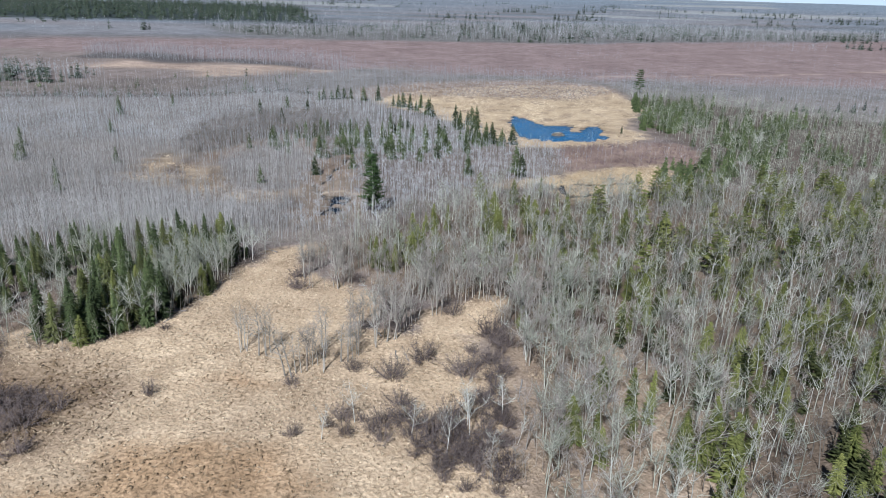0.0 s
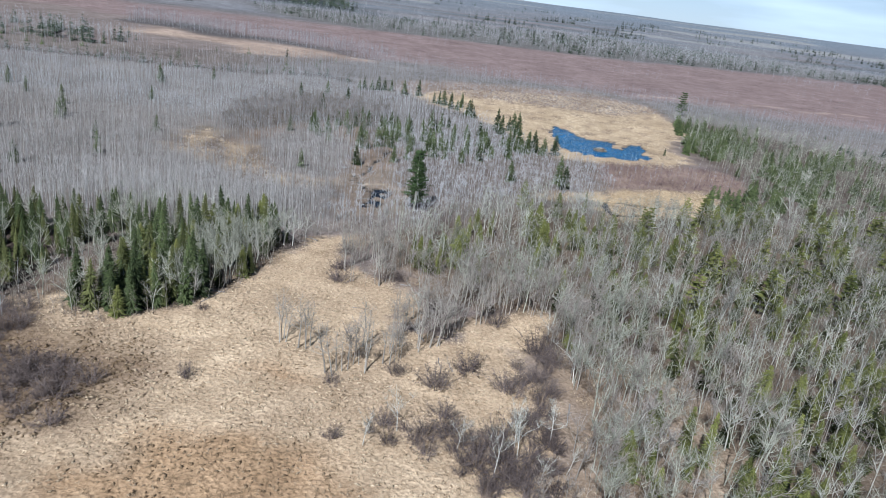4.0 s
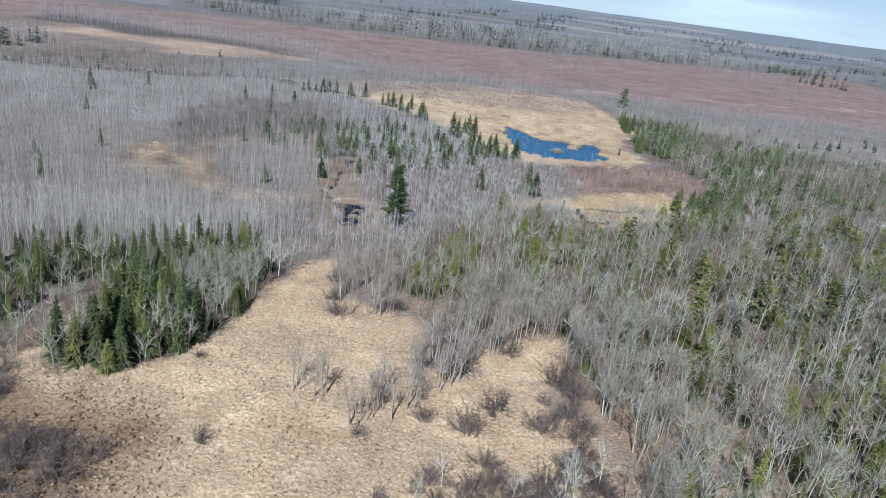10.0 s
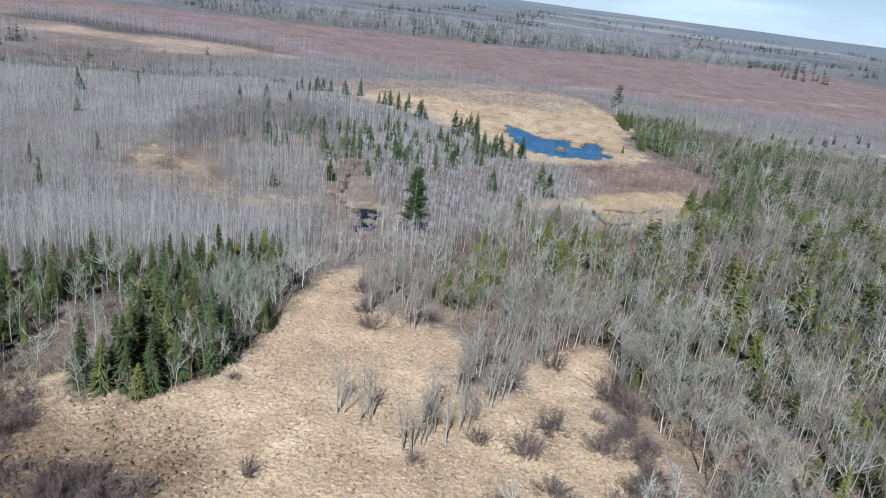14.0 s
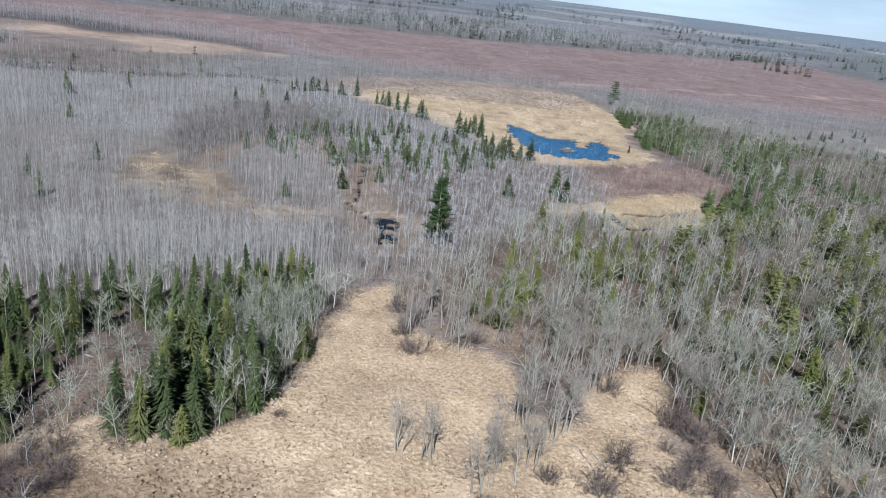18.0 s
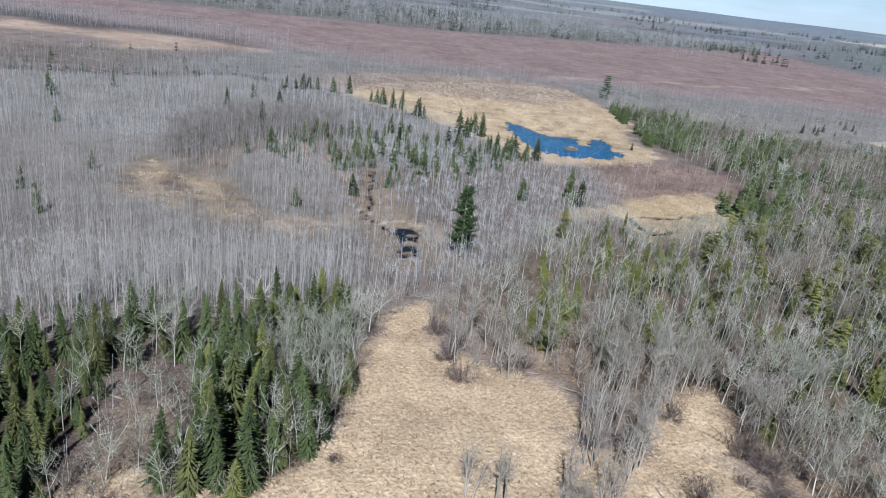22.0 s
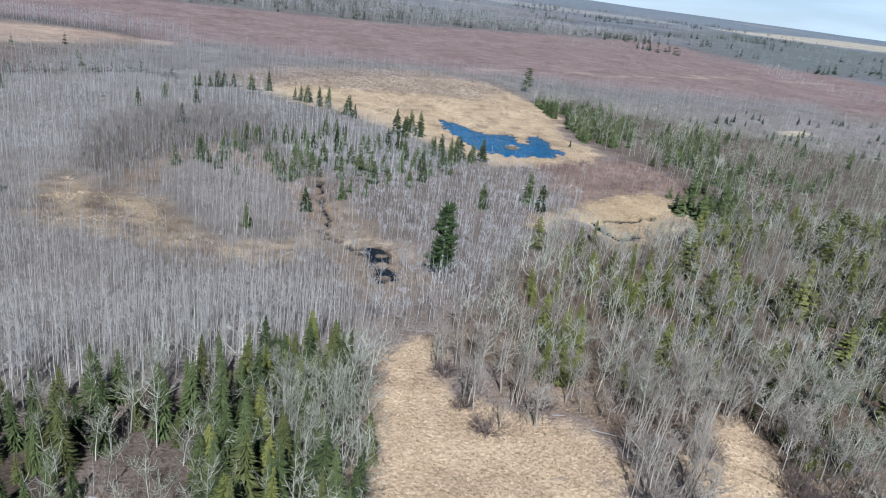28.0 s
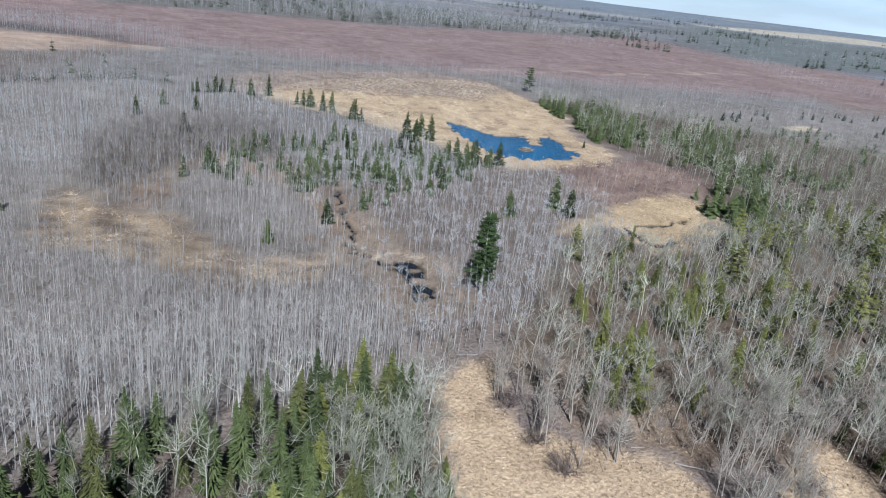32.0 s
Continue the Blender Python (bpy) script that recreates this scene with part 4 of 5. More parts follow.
stock = tree_stock(near_tree[:4], "poplar", M["bark_grey"], M["twig_olive"], "leafless grey-green poplar with a fine twiggy crown", "poplars of the wood")
place(stock, sized(pts[order[:240:2]], 0.6, 1.05, 38), (0.95, 1.05), 3.5, 32)
stock = tree_stock(near_tree[2:6], "maple", M["bark_brown"], M["twig_brown"], "leafless brown-grey maple with forking limbs", "maples of the wood")
place(stock, np.concatenate([sized(pts[order[1:240:2]], 0.55, 0.95, 38), sized(scatter(EDGE, 3.6, seed=151), 0.45, 0.8, 152), sized(strip[::2] + np.array([0.9, 0.5]), 0.5, 0.85, 23)]), (0.95, 1.05), 3.5, 167)
stock = tree_stock(near_tree[:6], "bare_tree", M["bark_grey"], M["twig_olive"], "leafless pale grey-green tree among dark spruces", "bare trees among spruces")
place(stock, np.concatenate([among_spruces, sized(scatter(PALE_TREES, 1.9, seed=157), 0.55, 0.85, 158)]), (0.95, 1.05), 3.5, 168)
stock = tree_stock(near_alder, "alder", M["bark_alder"], M["twig_alder"], "leafless many-stemmed grey alder in straw grass", "alders in the field")
place(stock, np.concatenate([sized(strip, 0.6, 1.05, 39), np.array(lone)]), (0.95, 1.05), 3.0, 18)
rest = pts[order[240:]]
# tone lowered eastwards to stand for the shade inside the dense wood
shade = lambda x, y: np.clip((x - 4) / 40, 0, 1) * 0.16
grove("poplar_wood", rest[::3], mid_tree, GREY, "dense leafless grey-green poplar wood", "woods", (0.5, 0.95), 0.05, 33, 0.45, None, shade)
grove("maple_wood", rest[1::3], mid_tree, [M["bark_brown"], M["bark_brown"], M["twig_brown"]], "dense leafless brown-grey maple wood", "woods", (0.5, 0.85), 0.05, 34, 0.45, None, shade)
grove("mixed_wood", rest[2::3], mid_tree, [M["bark_birch"], M["bark_grey"], M["twig_aspen_warm"]], "dense leafless wood of pale-barked trees", "woods", (0.5, 0.95), 0.05, 40, 0.45, None, shade)

stock = tree_stock(near_tree[6:], "birch", M["bark_birch"], M["bark_grey"], "white-barked leafless birch with spreading limbs", "white birches")
white = np.concatenate([sized(scatter(FOREST, 11, seed=44, keep=0.7), 0.6, 0.95, 45), sized(scatter(SPRUCE_FRONT, 9, seed=46), 0.6, 0.85, 47), sized(scatter(BUSH_STRIP, 4.8, seed=48), 0.45, 0.75, 46), sized(scatter(EDGE, 10, seed=47), 0.5, 0.75, 45),
                        np.array([(-32.5, 118, 0.75), (-31, 121, 0.7), (-35, 107, 0.7), (-40, 93, 0.7), (-44, 89, 0.6), (-56, 118, 0.95), (-52, 122, 1.0), (-33, 120.5, 0.7), (-47, 121, 0.9), (-36, 115, 0.9), (78, 177, 0.9), (98, 216, 0.9), (-9, 95, 0.8), (89, 324, 0.9), (84, 190, 0.8), (96, 212, 0.85), (101, 219, 0.8), (-34, 118, 0.85)])])
place(stock, white, (0.95, 1.05), 5.0, 48)

# ---- spruces and firs ----
stock = [plant("spruce", [("trunk", t, M["bark_dark"]), ("crown", c, M["needle_spruce"])], "dark green spruce with drooping boughs", "tree", "spruces") for t, c in near_spruce[:4]]
olive = [plant("balsam_fir", [("trunk", t, M["bark_dark"]), ("crown", c, M["needle_fir"])], "olive green balsam fir in the dark stand", "tree", "balsam firs") for t, c in near_spruce[4:]]
pond_side = [(9.4, 225.4), (12.8, 225.7), (11, 227.5), (17.7, 224.5), (16, 227), (24, 223), (12.7, 255), (10.8, 254.6), (14, 250), (6.8, 250.4), (8, 247), (15, 221), (20, 221), (8, 183), (21, 187), (22, 182)]
north = [(-2.6, 275.7), (-3.5, 275.5), (-1.5, 272), (-17.6, 294.8), (-15.6, 295.3), (-13.5, 293), (-6.4, 293), (-10.4, 287.2), (-8, 284), (-37, 312.4), (-40, 313.7), (-42.5, 311), (-45, 310), (-48.5, 310.7), (-50, 308), (-25, 310), (-31, 309)]
among = [(-147.7, 225.3), (-136.3, 215.2), (-119.1, 204.3), (-111.1, 188.2), (-86.5, 159.3), (-95.5, 135.7), (-96.4, 144.7), (-103, 138.7), (-124.7, 170.9), (-111.5, 156.5), (-114.5, 261), (-103, 282), (-118, 268), (-85, 187), (-54, 250), (-66, 269), (-59, 285), (-50, 279), (-36, 234), (-16, 245), (-43, 170), (-31, 179), (-93, 171), (-104, 228), (-112, 192)]
pts = np.concatenate([sized(scatter(SPRUCE_FRONT, 2.15, (PALE_TREES,), seed=41, keep=0.85), 0.35, 0.95, 49), sized(scatter(PALE_TREES, 3.6, seed=159), 0.35, 0.75, 160), sized(scatter(SPRUCE_BACK, 3.0, seed=28), 0.35, 0.8, 27), sized(scatter(SPRUCE_WEST, 2.5, seed=42), 0.32, 0.75, 50), sized(scatter(GAP, 3.3, seed=40), 0.35, 0.75, 39)])
pts = pts[~inside(BARE_GAP, pts[:, 0], pts[:, 1])]
fir = (np.arange(len(pts)) % 4 == 1) | ((pts[:, 0] < -60) & (np.arange(len(pts)) % 2 == 1))
place(stock, pts[~fir], (0.95, 1.05), 1.5, 43)
place(olive, pts[fir], (0.85, 1.0), 1.5, 174)
stock = [plant("young_spruce", [("trunk", t, M["bark_dark"]), ("crown", c, M["needle_spruce"])], "dark green broad young spruce beside the pond and aspens", "tree", "spruces by the pond") for t, c in pond_spruce]
pts = np.concatenate([sized(np.array(pond_side), 0.6, 0.95, 54), sized(np.array(north), 0.45, 0.85, 55), sized(np.array(among), 0.5, 0.7, 56), np.array([(64.5, 246.5, 0.33), (11.5, 222, 0.4), (21.5, 226, 0.35)])])
place(stock, pts, (0.95, 1.05), 1.5, 173)

stock = [plant("fir", [("trunk", t, M["bark_dark"]), ("crown", c, M["needle_cedar"])], "yellow-green young fir among bare trees", "tree", "firs in the wood") for t, c in near_fir]
seen = [(26, 62), (23, 70), (26, 90), (39, 85), (51, 91), (59, 95), (46, 107), (65, 108), (69, 138), (82, 156), (-9, 114), (-4, 123), (11, 131), (17, 156), (21, 135),
        (-43, 116), (-45, 115), (-39, 123), (-3, 124), (-12, 118), (9, 139), (24, 138), (30, 134), (37, 125), (24, 162), (28, 64), (-7, 121), (-5, 118), (-36, 121)]
middle_firs = scatter(FIR_MID, 7.0, seed=6)
east_side = scatter(FOREST, 4.2, seed=51)
clump = waves(east_side[:, 0], east_side[:, 1], 22, 57) + np.clip((east_side[:, 0] - 30) / 40, -1, 0.4) + 0.5 * np.clip((92 - east_side[:, 1]) / 20, 0, 1) * (east_side[:, 0] > 22) - 0.35 * np.clip((east_side[:, 1] - 95) / 20, 0, 1)
east_order = np.argsort(east_side[:, 1])
east_side = east_side[east_order][(clump > 0.22)[east_order]]
pts = np.concatenate([sized(np.array(seen), 0.65, 0.95, 58), sized(middle_firs, 0.5, 0.9, 5), sized(east_side[:190], 0.45, 0.82, 59), sized(scatter(SPRUCE_FRONT, 5.5, seed=141), 0.6, 0.95, 142)])
place(stock, pts, (0.95, 1.05), 2.0, 52)
low = scatter(FOREST, 4.3, (POCKET, LITTER), seed=177)
low = low[((low[:, 0] > 12 + 8 * waves(low[:, 0], low[:, 1], 20, 178)) | ((low[:, 0] > 6) & (low[:, 1] > 88) & (low[:, 1] < 110))) & (low[:, 1] < 140) & (waves(low[:, 0], low[:, 1], 18, 179) > -0.25)]
grove("low_firs", low, mid_fir, [M["bark_dark"], M["needle_fir"]], "low dark olive firs under the bare wood", "woods", (0.35, 0.68), 0.03, 180)
if len(east_side) > 190:
    grove("fir_undergrowth", east_side[190:], mid_fir, FIRS, "yellow-green firs scattered in the bare wood", "woods", (0.7, 1.15), 0.03, 53)

tall_pines = [plant("white_pine", [("trunk", t, M["bark_grey"]), ("crown", c, M["needle_pine"])], "tall green white pine with tiered boughs above the bare wood", "tree", "pines")
              for t, c in (pine(300, 13.3, 1.75, 17), pine(301, 12.0, 2.3, 10))]
tall_pines[0].matrix_basis = pose(-14, 147, 0, 0, 0, 20)
tall_pines.append(copy_thing(tall_pines[0], pose(-118.3, 167.7, 0, 0, 0, 200) @ Matrix.Scale(0.86, 4)))
tall_pines[1].matrix_basis = pose(101, 358, 0, 0, 0, 80)

# ---- aspens ----
def aspen_height(x, y):
    return np.interp(y, [110, 135, 180, 270], [0.74, 0.66, 0.50, 0.38]) * (1 + 0.12 * waves(x, y, 35, 66))


stock = tree_stock(near_aspen, "aspen", M["bark_aspen_warm"], M["twig_aspen_warm"], "slender leafless grey aspen in a dense stand", "aspens of the stand")
pts = scatter(ASPEN, 1.2, (CLEARING, CREEKSIDE, SPRUCE_BACK), seed=61)
pts = pts[(~inside(ARC, pts[:, 0], pts[:, 1]) & ~inside(SCRUB_NORTH, pts[:, 0], pts[:, 1])) | (np.arange(len(pts)) % 4 == 0)]
order = np.argsort(np.hypot(pts[:, 0] + 52, pts[:, 1] - 105))
place(stock, sized(pts[order[:300]], 0.6, 0.9, 67), (0.95, 1.05), 1.5, 62)
rest = pts[order[300:]]
grove("scrub_wood", np.concatenate([scatter(SCRUB_NORTH, 1.9, seed=161), scatter(ARC, 2.6, seed=162)]), mid_tree[:4], BROWN, "brown-grey leafless scrub round the clearing", "woods", (0.45, 0.8), 0.05, 163, 0.3, None, lambda x, y: 0.18 + 0 * x)
# warm colours up to y 205, cooler beyond it in place of haze
grove("aspen_stand", rest[rest[:, 1] < 205], mid_aspen, AS_WARM, "dense stand of thin leafless grey aspens", "woods", (0.8, 1.15), 0.025, 63, 0.5, aspen_height)
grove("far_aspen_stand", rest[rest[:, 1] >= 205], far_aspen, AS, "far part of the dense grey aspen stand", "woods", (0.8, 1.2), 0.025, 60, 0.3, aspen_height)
pts = np.concatenate([scatter(MIDDLE, 1.55, (CREEKSIDE, POCKET), seed=64), scatter(CREEKSIDE, 2.1, seed=24)])
pts = pts[np.minimum(wet_distance(pts[:, 0], pts[:, 1]), 9) > 0.3]
grove("young_wood", pts, mid_aspen[:3] + mid_tree[:2], [M["bark_aspen_cool"], M["twig_aspen_cool"], M["twig_brown"]], "young leafless brown-grey wood beside the creek", "woods", (0.6, 1.0), 0.04, 65, 0.3, aspen_height)
pts = np.concatenate([scatter(GAP, 3.2, (FIELD,), seed=68), scatter(BRUSH_WEST, 6, seed=22), scatter(CLEARING, 5.5, seed=70)])
grove("thin_saplings", pts, mid_tree + mid_aspen, BROWN, "thin leafless saplings in the open brush", "brush", (0.35, 0.6), 0.06, 71)

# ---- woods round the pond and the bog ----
DIM = [M["twig_far_haze"], M["twig_far_haze"], M["twig_far_haze"]]
pts = scatter(POND_SPRUCE, 3.4, (MARSH,), seed=73, keep=0.34)
grove("pond_spruces", pts, mid_spruce, GREEN, "small dark green spruces near the pond", "woods", (0.35, 0.68), 0.01, 72)
pts = scatter(POND_ASPENS, 1.8, (MARSH,), seed=87)
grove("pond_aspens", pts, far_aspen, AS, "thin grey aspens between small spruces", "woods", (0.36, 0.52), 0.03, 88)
pts = np.concatenate([scatter(EAST_ONE, 3.0, seed=74, keep=0.55), scatter(EAST_TWO, 3.5, seed=17, keep=0.5), scatter(EAST_THREE, 3.5, seed=16, keep=0.7), scatter(EAST_FOUR, 3.0, seed=164, keep=0.75), scatter(EAST_FIVE, 3.2, seed=165, keep=0.75)])
grove("east_spruces", pts[waves(pts[:, 0], pts[:, 1], 17, 169) > -0.2], mid_spruce, GREEN, "dark green spruces on the bog's edge", "woods", (0.4, 0.78), 0.01, 74)
pts = scatter(EAST, 6.0, (EAST_ONE, EAST_TWO, EAST_THREE), seed=15)
pts = pts[waves(pts[:, 0], pts[:, 1] * 1.4, 34, 183) > 0.42]
grove("scattered_spruces", pts, mid_spruce + mid_fir[:2], GREEN, "olive green firs scattered in grey wood", "woods", (0.35, 0.65), 0.01, 14)
pts = scatter(EAST, 2.9, seed=75)
grove("east_wood", pts, far_tree, GREY, "leafless grey wood with spruces", "woods", (0.5, 0.85), 0.06, 76, 0.45, None, lambda x, y: 0.15 + 0 * x)
pts = scatter(PALE, 3.2, seed=77)
stray = scatter(PALE, 7, seed=175)
stray = stray[waves(stray[:, 0], stray[:, 1], 40, 181) > 0.62]
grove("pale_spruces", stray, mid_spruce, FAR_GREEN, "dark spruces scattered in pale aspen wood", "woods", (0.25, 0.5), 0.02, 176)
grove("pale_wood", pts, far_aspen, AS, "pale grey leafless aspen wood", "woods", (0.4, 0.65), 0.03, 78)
pts = scatter(GREY_BAND, 2.7, (MARSH, PALE, TAN_WEST, POND_ASPENS), seed=79)
grove("bog_edge_wood", pts, far_aspen, DIM, "thin grey leafless trees along the bog", "woods", (0.35, 0.7), 0.03, 80)
pts = scatter(WEST_WOOD, 3.6, seed=81, keep=0.8)
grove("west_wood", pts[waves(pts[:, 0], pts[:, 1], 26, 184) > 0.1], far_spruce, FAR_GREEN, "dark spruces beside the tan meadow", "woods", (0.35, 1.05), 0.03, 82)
grove("west_aspens", scatter(WEST_WOOD, 2.8, seed=13), far_aspen, AS, "pale aspens beside the tan meadow", "woods", (0.6, 1.0), 0.03, 83)
pts = scatter(WEST_BRUSH, 2.7, seed=12)
grove("west_brush", pts, far_aspen + far_bush_three, BROWN, "low brown brush and thin trees behind the aspens", "brush", (0.3, 0.62), 0.04, 11)
pts = scatter(WEST_BRUSH, 12.0, seed=10)
grove("west_brush_spruces", pts[waves(pts[:, 0], pts[:, 1], 40, 9) > 0.2], far_spruce, GREEN, "small dark spruces in the brush", "woods", (0.3, 0.55), 0.02, 8)
pts = scatter(STAND_BACK, 3.2, seed=145)
grove("stand_back_brush", pts, mid_bush, [M["twig_purple"], M["twig_brown"]], "dark brown brush behind the aspen stand", "brush", (1.0, 2.0), 0.05, 146)
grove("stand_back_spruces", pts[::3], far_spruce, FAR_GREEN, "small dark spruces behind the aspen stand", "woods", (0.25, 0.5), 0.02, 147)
pts = scatter(MEADOW_WOOD, 2.6, seed=90)
grove("meadow_wood", pts, far_aspen, DIM, "grey leafless wood behind the tan meadow", "woods", (0.6, 0.95), 0.03, 91)
pts = scatter(RED_BOG, 6.0, (MEADOW_WOOD,), seed=83)
grove("red_brush", pts, far_bush, [M["twig_red"], M["twig_red"]], "wide bog of dark red leafless brush", "brush", (0.4, 1.0), 0.05, 84)
pts = scatter(RED_BOG, 6.0, seed=92)
pts = pts[waves(pts[:, 0] * 0.6, pts[:, 1] * 2, 120, 93) > 0.55]
grove("bog_trees", pts, far_aspen, DIM, "scattered thin grey trees in the bog", "woods", (0.3, 0.6), 0.03, 94)
pts = scatter(REDBUSH, 1.3, seed=85)
pts = pts[waves(pts[:, 0], pts[:, 1] * 1.6, 9, 89) > -0.2]
grove("pond_brush", pts, mid_bush, [M["twig_red"], M["twig_red"]], "dark red leafless brush beside the pond", "brush", (0.7, 1.5), 0.05, 86)
pts = scatter(REDBUSH, 4.0, seed=143)
grove("brush_trees", pts, far_aspen, AS, "thin grey trees standing in dark red brush", "woods", (0.3, 0.5), 0.03, 144)
pts = scatter(BOG_TOP, 2.3, seed=95)
grove("marsh_brush", pts, mid_bush, [M["twig_aspen_cool"], M["twig_aspen_cool"]], "grey brush at the marsh's edge", "brush", (0.4, 0.8), 0.05, 96)

# ---- the far plain ----
def sector(count, r0, r1, seed):
    g = np.random.default_rng(seed)
    r, a = np.sqrt(g.uniform(r0 * r0, r1 * r1, count)), np.radians(g.uniform(-40, 62, count))
    return np.column_stack([r * np.sin(a), r * np.cos(a)])


pts = scatter(FAR_WOOD, 8.0, seed=101)
m = waves(pts[:, 0], pts[:, 1], 60, 102) + 0.5 * waves(pts[:, 0], pts[:, 1], 20, 172) > 0.62
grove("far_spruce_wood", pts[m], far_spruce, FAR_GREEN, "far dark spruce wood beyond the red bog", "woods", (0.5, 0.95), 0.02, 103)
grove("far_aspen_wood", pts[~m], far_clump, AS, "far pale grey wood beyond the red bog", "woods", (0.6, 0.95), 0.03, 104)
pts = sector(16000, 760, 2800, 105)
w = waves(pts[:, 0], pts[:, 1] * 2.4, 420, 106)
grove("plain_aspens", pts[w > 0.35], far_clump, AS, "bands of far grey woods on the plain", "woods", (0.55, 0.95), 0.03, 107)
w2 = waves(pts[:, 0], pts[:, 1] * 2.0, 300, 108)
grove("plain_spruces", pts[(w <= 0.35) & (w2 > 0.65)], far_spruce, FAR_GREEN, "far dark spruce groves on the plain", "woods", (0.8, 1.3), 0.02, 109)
# spruces fill the darkened patch that stands in for a cloud shadow
pts = scatter(CLOUD_SHADE, 22, seed=110)
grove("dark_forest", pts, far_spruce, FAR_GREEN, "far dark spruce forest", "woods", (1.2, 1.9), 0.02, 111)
pts = scatter([(530, 700), (425, 520), (427, 425), (460, 420), (470, 520), (580, 705)], 6.0, seed=112)
grove("bog_tree_line", pts, far_aspen, BROWN, "line of grey trees along the bog", "woods", (0.5, 0.9), 0.03, 113)

# ---- bushes, brush and reeds ----
stock = [tagged(new("bush", build("bush", v, f, [M["twig_purple"]])), "leafless purple-grey willow bush in straw grass", "bush", "willow bushes") for v, f in near_bush]
bushes = [(2, 98, 1.2), (-6, 79, 1.9), (-2, 84, 1.5), (3, 80, 1.9), (7, 91, 2.2), (9, 88, 2.0), (-11, 81, 1.0), (-18, 77, 0.9), (-22, 106, 1.5), (-23, 118, 1.5), (-13, 109, 1.2),
          (-34, 74.5, 1.3), (-50, 70, 2.1), (-43, 71, 1.6), (-45, 68, 1.9), (-43, 63, 1.1), (-38, 91, 0.7), (-16, 67, 1.1), (-11, 70, 1.4), (-5, 73, 1.5), (-1, 66, 1.7),
          (3, 63, 1.9), (6, 60, 1.8), (-4, 70, 1.5), (1, 70, 1.7), (5, 73, 1.5), (-23, 111, 1.2), (-58, 85, 1.3)]
edge = scatter([(0, 60), (4, 60), (9, 69), (10, 76), (10, 84), (7, 92), (4, 86), (4, 76), (1, 68)], 2.6, seed=114)
place(stock, np.concatenate([np.array(bushes), sized(edge, 0.8, 1.5, 115), sized(scatter(LEFT_BUSH, 2.4, seed=4, keep=0.7), 0.8, 1.6, 2), sized(scatter(BUSH_STRIP, 2.0, seed=49, keep=0.85), 0.6, 1.3, 44), sized(scatter(BRUSH_WEST, 2.6, seed=53)[-75:], 0.8, 1.4, 43)]), (1.1, 1.4), 3, 116)
edge_brush = scatter(EDGE, 1.1, seed=117)
edge_brush = edge_brush[waves(edge_brush[:, 0], edge_brush[:, 1], 7, 136) + 0.5 * (edge_brush[:, 1] > 90) > 0.12]
shrubs = scatter(CLEARING, 1.3, seed=7)
shrubs = shrubs[waves(shrubs[:, 0], shrubs[:, 1] * 1.3, 8, 182) > 0.0]
pts = np.concatenate([edge_brush, scatter(GAP, 1.7, seed=118), scatter(BRUSH_WEST, 1.15, seed=21), shrubs, scatter(CREEKSIDE, 1.6, seed=119),
                      scatter(STRIP, 1.9, seed=120), scatter(STAND_RIM, 1.3, seed=121)])
pts = pts[np.minimum(wet_distance(pts[:, 0], pts[:, 1]), 9) > 0.3]
grove("underbrush", pts, mid_bush, [M["twig_purple"], M["twig_brown"]], "low leafless brown brush at the wood's edge", "brush", (0.35, 0.9), 0.05, 122)
pts = np.concatenate([scatter(EDGE, 1.9, seed=131), scatter(ALDERS, 2.4, seed=132), scatter(STAND_RIM, 1.8, seed=140), scatter(SPRUCE_BACK, 2.6, seed=133), scatter(GAP, 2.2, seed=134)])
grove("edge_saplings", pts, fine_sapling, [M["twig_alder"], M["twig_alder"], M["twig_alder"]], "thin grey saplings along the wood's edge", "brush", (0.6, 1.2), 0.08, 135)
pts = scatter(FOREST, 2.3, (POCKET, LITTER), seed=123)
pts = pts[waves(pts[:, 0], pts[:, 1], 12, 166) > -0.5]
grove("forest_brush", pts, mid_bush, [M["twig_brown"], M["twig_brown"]], "brown brush under the bare wood", "brush", (0.4, 0.9), 0.05, 124)

def browned(x, y):
    """Rusty, rough or trodden patches of the field."""
    jx, jy = x + 2 * waves(x, y, 8, 18), y + 2 * waves(x, y, 9, 19)
    d = np.minimum(np.minimum(signed(RUST, jx, jy), signed(RUST_MID, jx, jy)), signed(ROUGH, jx, jy) + 1)
    return np.clip(0.5 - d / 4, 0, 1) * (0.58 + 0.24 * waves(x, y, 2.2, 25)) - 0.06 + 0.10 * waves(x, y, 5, 20) + 0.06 * waves(x, y, 2, 30)


pts = scatter(FIELD, 0.6, (BRUSH_WEST,), seed=125)
rim = scatter(EDGE, 0.7, seed=137)
pts = np.concatenate([pts[pts[:, 1] > 54], rim[waves(rim[:, 0], rim[:, 1], 9, 138) > 0.15]])
grove("straw_grass", pts, reeds, [M["straw"]], "matted dry straw-coloured marsh grass", "grass", (0.6, 1.3), 0.2, 126, 0.12, None, browned)
pts = scatter(FIELD, 0.75, (BRUSH_WEST,), seed=148)
pts = pts[(pts[:, 1] > 54) & (waves(pts[:, 0], pts[:, 1], 11, 149) > -0.35)]
grove("grass_tussocks", pts, tussocks, [M["straw"]], "lumpy hummocks of dry straw grass", "grass", (0.5, 1.25), 0.1, 150, 0.12, lambda x, y: 0.8 + 0.35 * np.clip(0.5 - signed(ROUGH, x, y) / 6, 0, 1) - 0.25 * np.clip((y - 90) / 15, 0, 1), lambda x, y: 0.75 * browned(x, y) - 0.1)
tan = scatter(CLEARING, 1.3, seed=129)
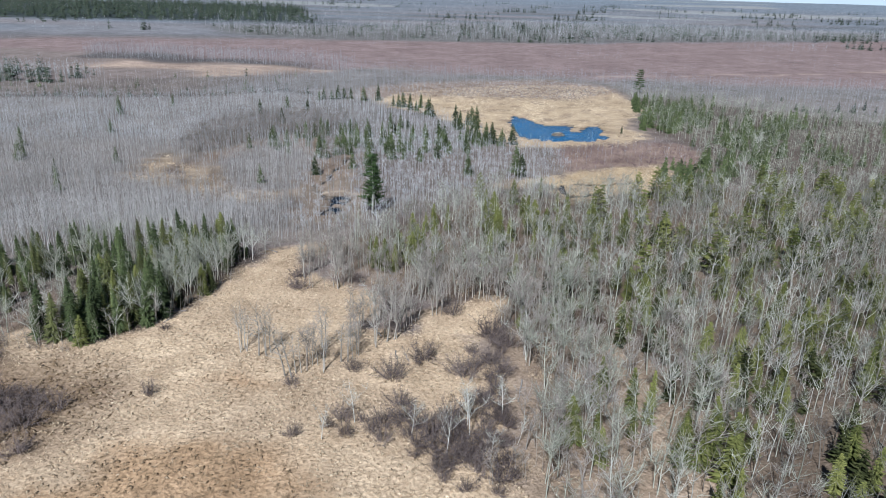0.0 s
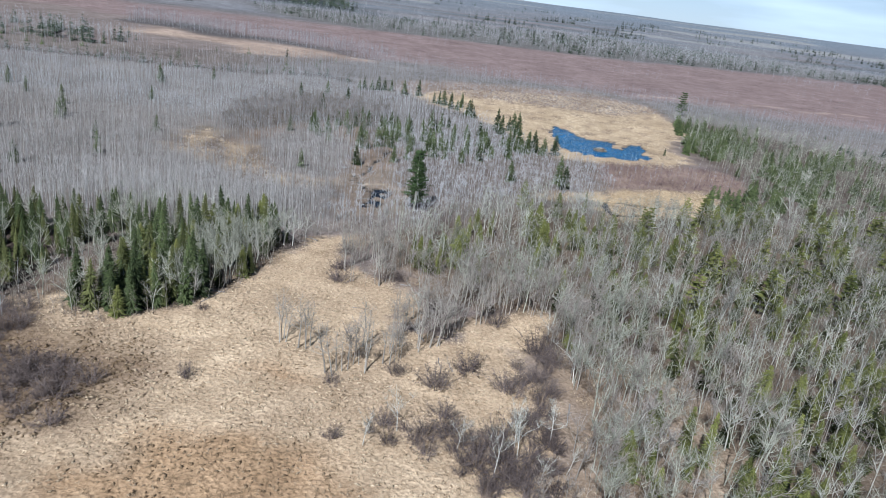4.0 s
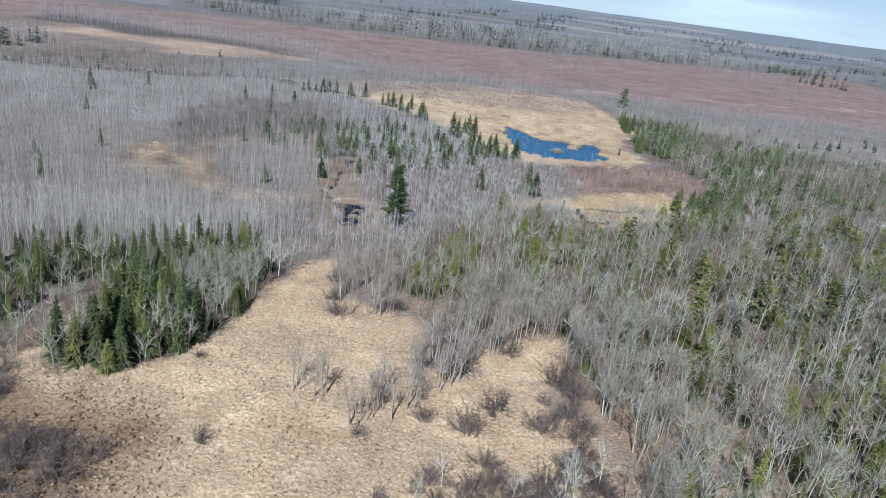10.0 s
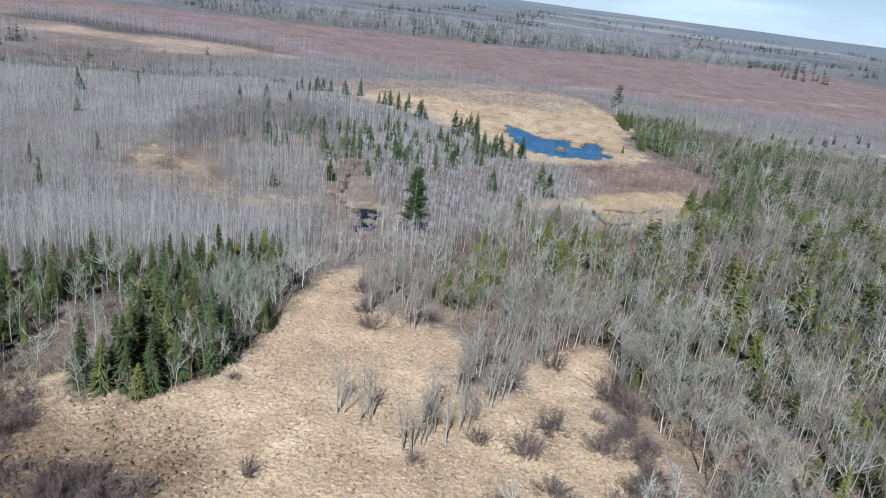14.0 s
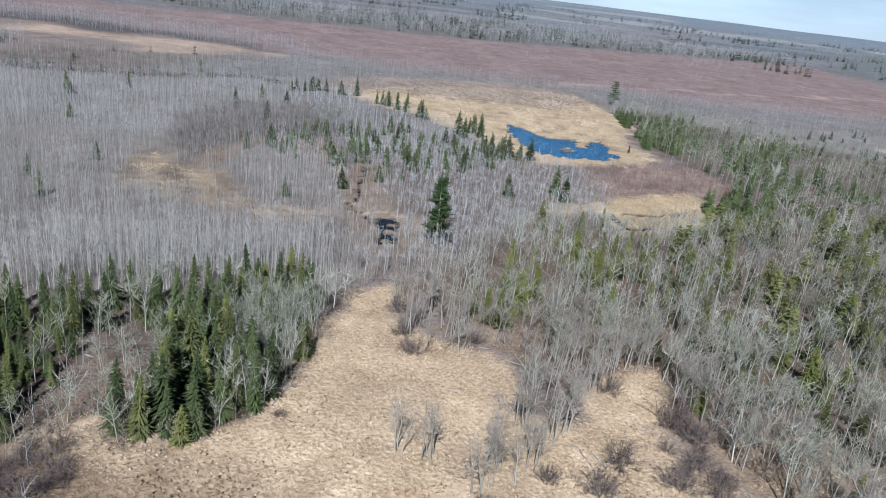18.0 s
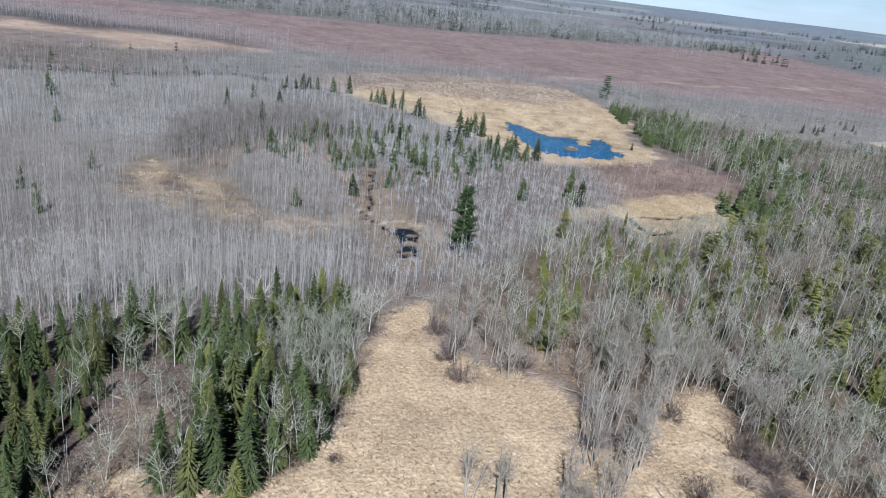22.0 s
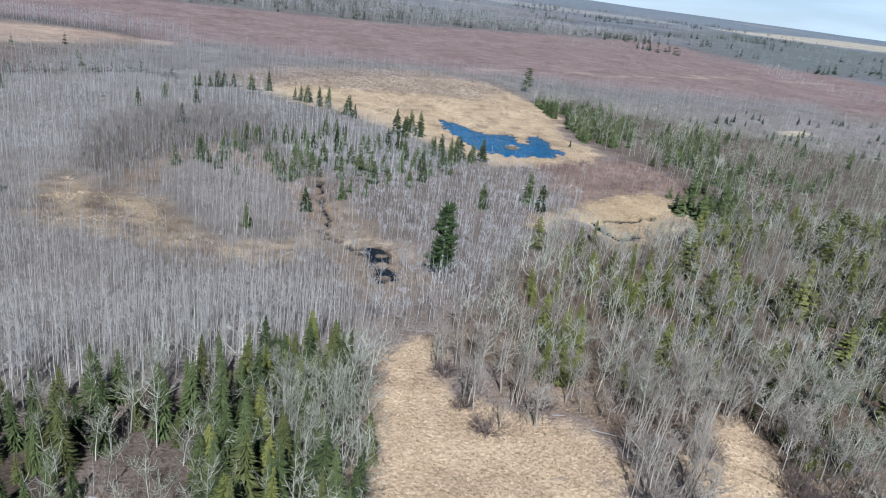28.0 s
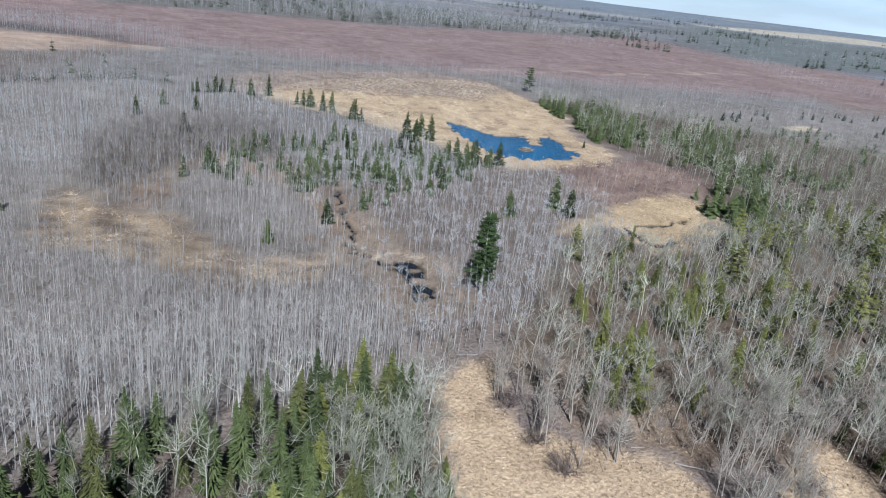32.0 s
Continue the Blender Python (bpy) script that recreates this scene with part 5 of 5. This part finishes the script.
pts = np.concatenate([scatter(MARSH, 1.5, seed=127), scatter(POCKET, 1.2, seed=128), tan[waves(tan[:, 0], tan[:, 1] * 1.5, 13, 139) > 0.3]])
pts = pts[(signed(POND, pts[:, 0], pts[:, 1]) > 0.5) & (wet_distance(pts[:, 0], pts[:, 1]) > 0)]
grove("marsh_grass", pts, big_reeds, [M["straw"]], "dry straw marsh grass round the pond", "grass", (0.6, 1.2), 0.2, 130, 0.5, None, lambda x, y: x * 0 - 0.15)


# ---- dead wood and the beaver lodge ----
def fallen(seed, length, radius):
    g = np.random.default_rng(seed)
    k = 5
    p = np.column_stack([np.linspace(0, length, k), g.normal(0, 0.05 * length, k) * 0.4, np.full(k, radius * 0.9)])
    v, f = tube(np.column_stack([p[:, 1], p[:, 2], p[:, 0]]), np.linspace(radius, radius * 0.4, k), 6)
    trunk = v[:, [2, 0, 1]], f
    n = 9
    u = g.uniform(0.3, 1, n)
    s = np.column_stack([u * length, np.zeros(n), np.full(n, radius)])
    e = s + np.column_stack([g.uniform(0.2, 0.9, n), g.normal(0, 0.6, n), g.uniform(0.0, 0.8, n)])
    return trunk, [spikes(s[i:i + 1], e[i:i + 1], 0.03) for i in range(n)]


logs = [plant("fallen_log", [("trunk", t, M["wood_dead"]), *(("branch_stub", x, M["wood_dead"]) for x in b)], "fallen weathered grey log with broken stubs", "log", "fallen logs") for t, b in (fallen(310 + k, 5, 0.11) for k in range(4))]
place(logs, [(-8, 90, 1.0), (-6, 86, 0.8), (-4, 83, 0.7), (-13, 108, 0.9), (-10, 104.5, 1.0), (-37, 97, 0.9), (-39, 93, 0.8), (-29, 122, 1.0), (-24, 127, 1.0), (-22, 129, 0.8),
             (-20, 143, 0.9), (-27, 150, 0.9), (2, 103, 0.9), (13, 92, 1.0), (10, 79, 0.9), (-60, 102, 1.0)], (0.9, 1.1), 0.6, 313)

for x, y, turn, size in [(-26.5, 158.6, 20, 0.7), (-25.6, 155.6, 75, 0.6), (-23.5, 156.5, -15, 0.55), (-24.2, 151.5, 60, 0.7), (-23.5, 148.5, 10, 0.6), (-22.6, 145.8, 95, 0.7), (-27.5, 162.4, -30, 0.6), (-21.5, 153, 110, 0.5), (-9.2, 89.2, -38, 0.75), (-6.6, 87.3, -42, 0.9), (-3.2, 92.0, -40, 0.35)]:
    ob = copy_thing(logs[0], pose(x, y, 0.12, 0, 0, turn) @ Matrix.Scale(size, 4) @ logs[0].matrix_basis.inverted())

lodge = new("beaver_lodge")
g = np.random.default_rng(320)
rings = [(2.6, -0.3), (2.2, 0.35), (1.4, 0.85), (0.5, 1.1), (0.05, 1.15)]
v, f = tube([(0.1 * k, 0, z) for k, (r, z) in enumerate(rings)], [r for r, z in rings], 14)
v = v * (1 + 0.08 * g.normal(0, 1, (len(v), 1)))
mound = new("mound", build("mound", v, f, [M["mud"]]))
a, r = g.uniform(0, 2 * np.pi, 160), g.uniform(0.2, 2.4, 160)
p = np.column_stack([np.cos(a) * r, np.sin(a) * r, 1.15 - 0.17 * r * r])
q = p + np.column_stack([g.normal(0, 0.7, 160), g.normal(0, 0.7, 160), g.normal(-0.05, 0.15, 160)])
sticks = new("stick_cover", build("stick_cover", *spikes(p, q, 0.07), [M["bark_birch"]]))
for o in (mound, sticks):
    o.parent = lodge
tagged(lodge, "low beaver lodge of grey sticks and mud in the pond", "beaver lodge")
lodge.matrix_basis = pose(41.4, 241.6, -0.15) @ Matrix.Diagonal((0.95, 0.75, 0.75, 1))
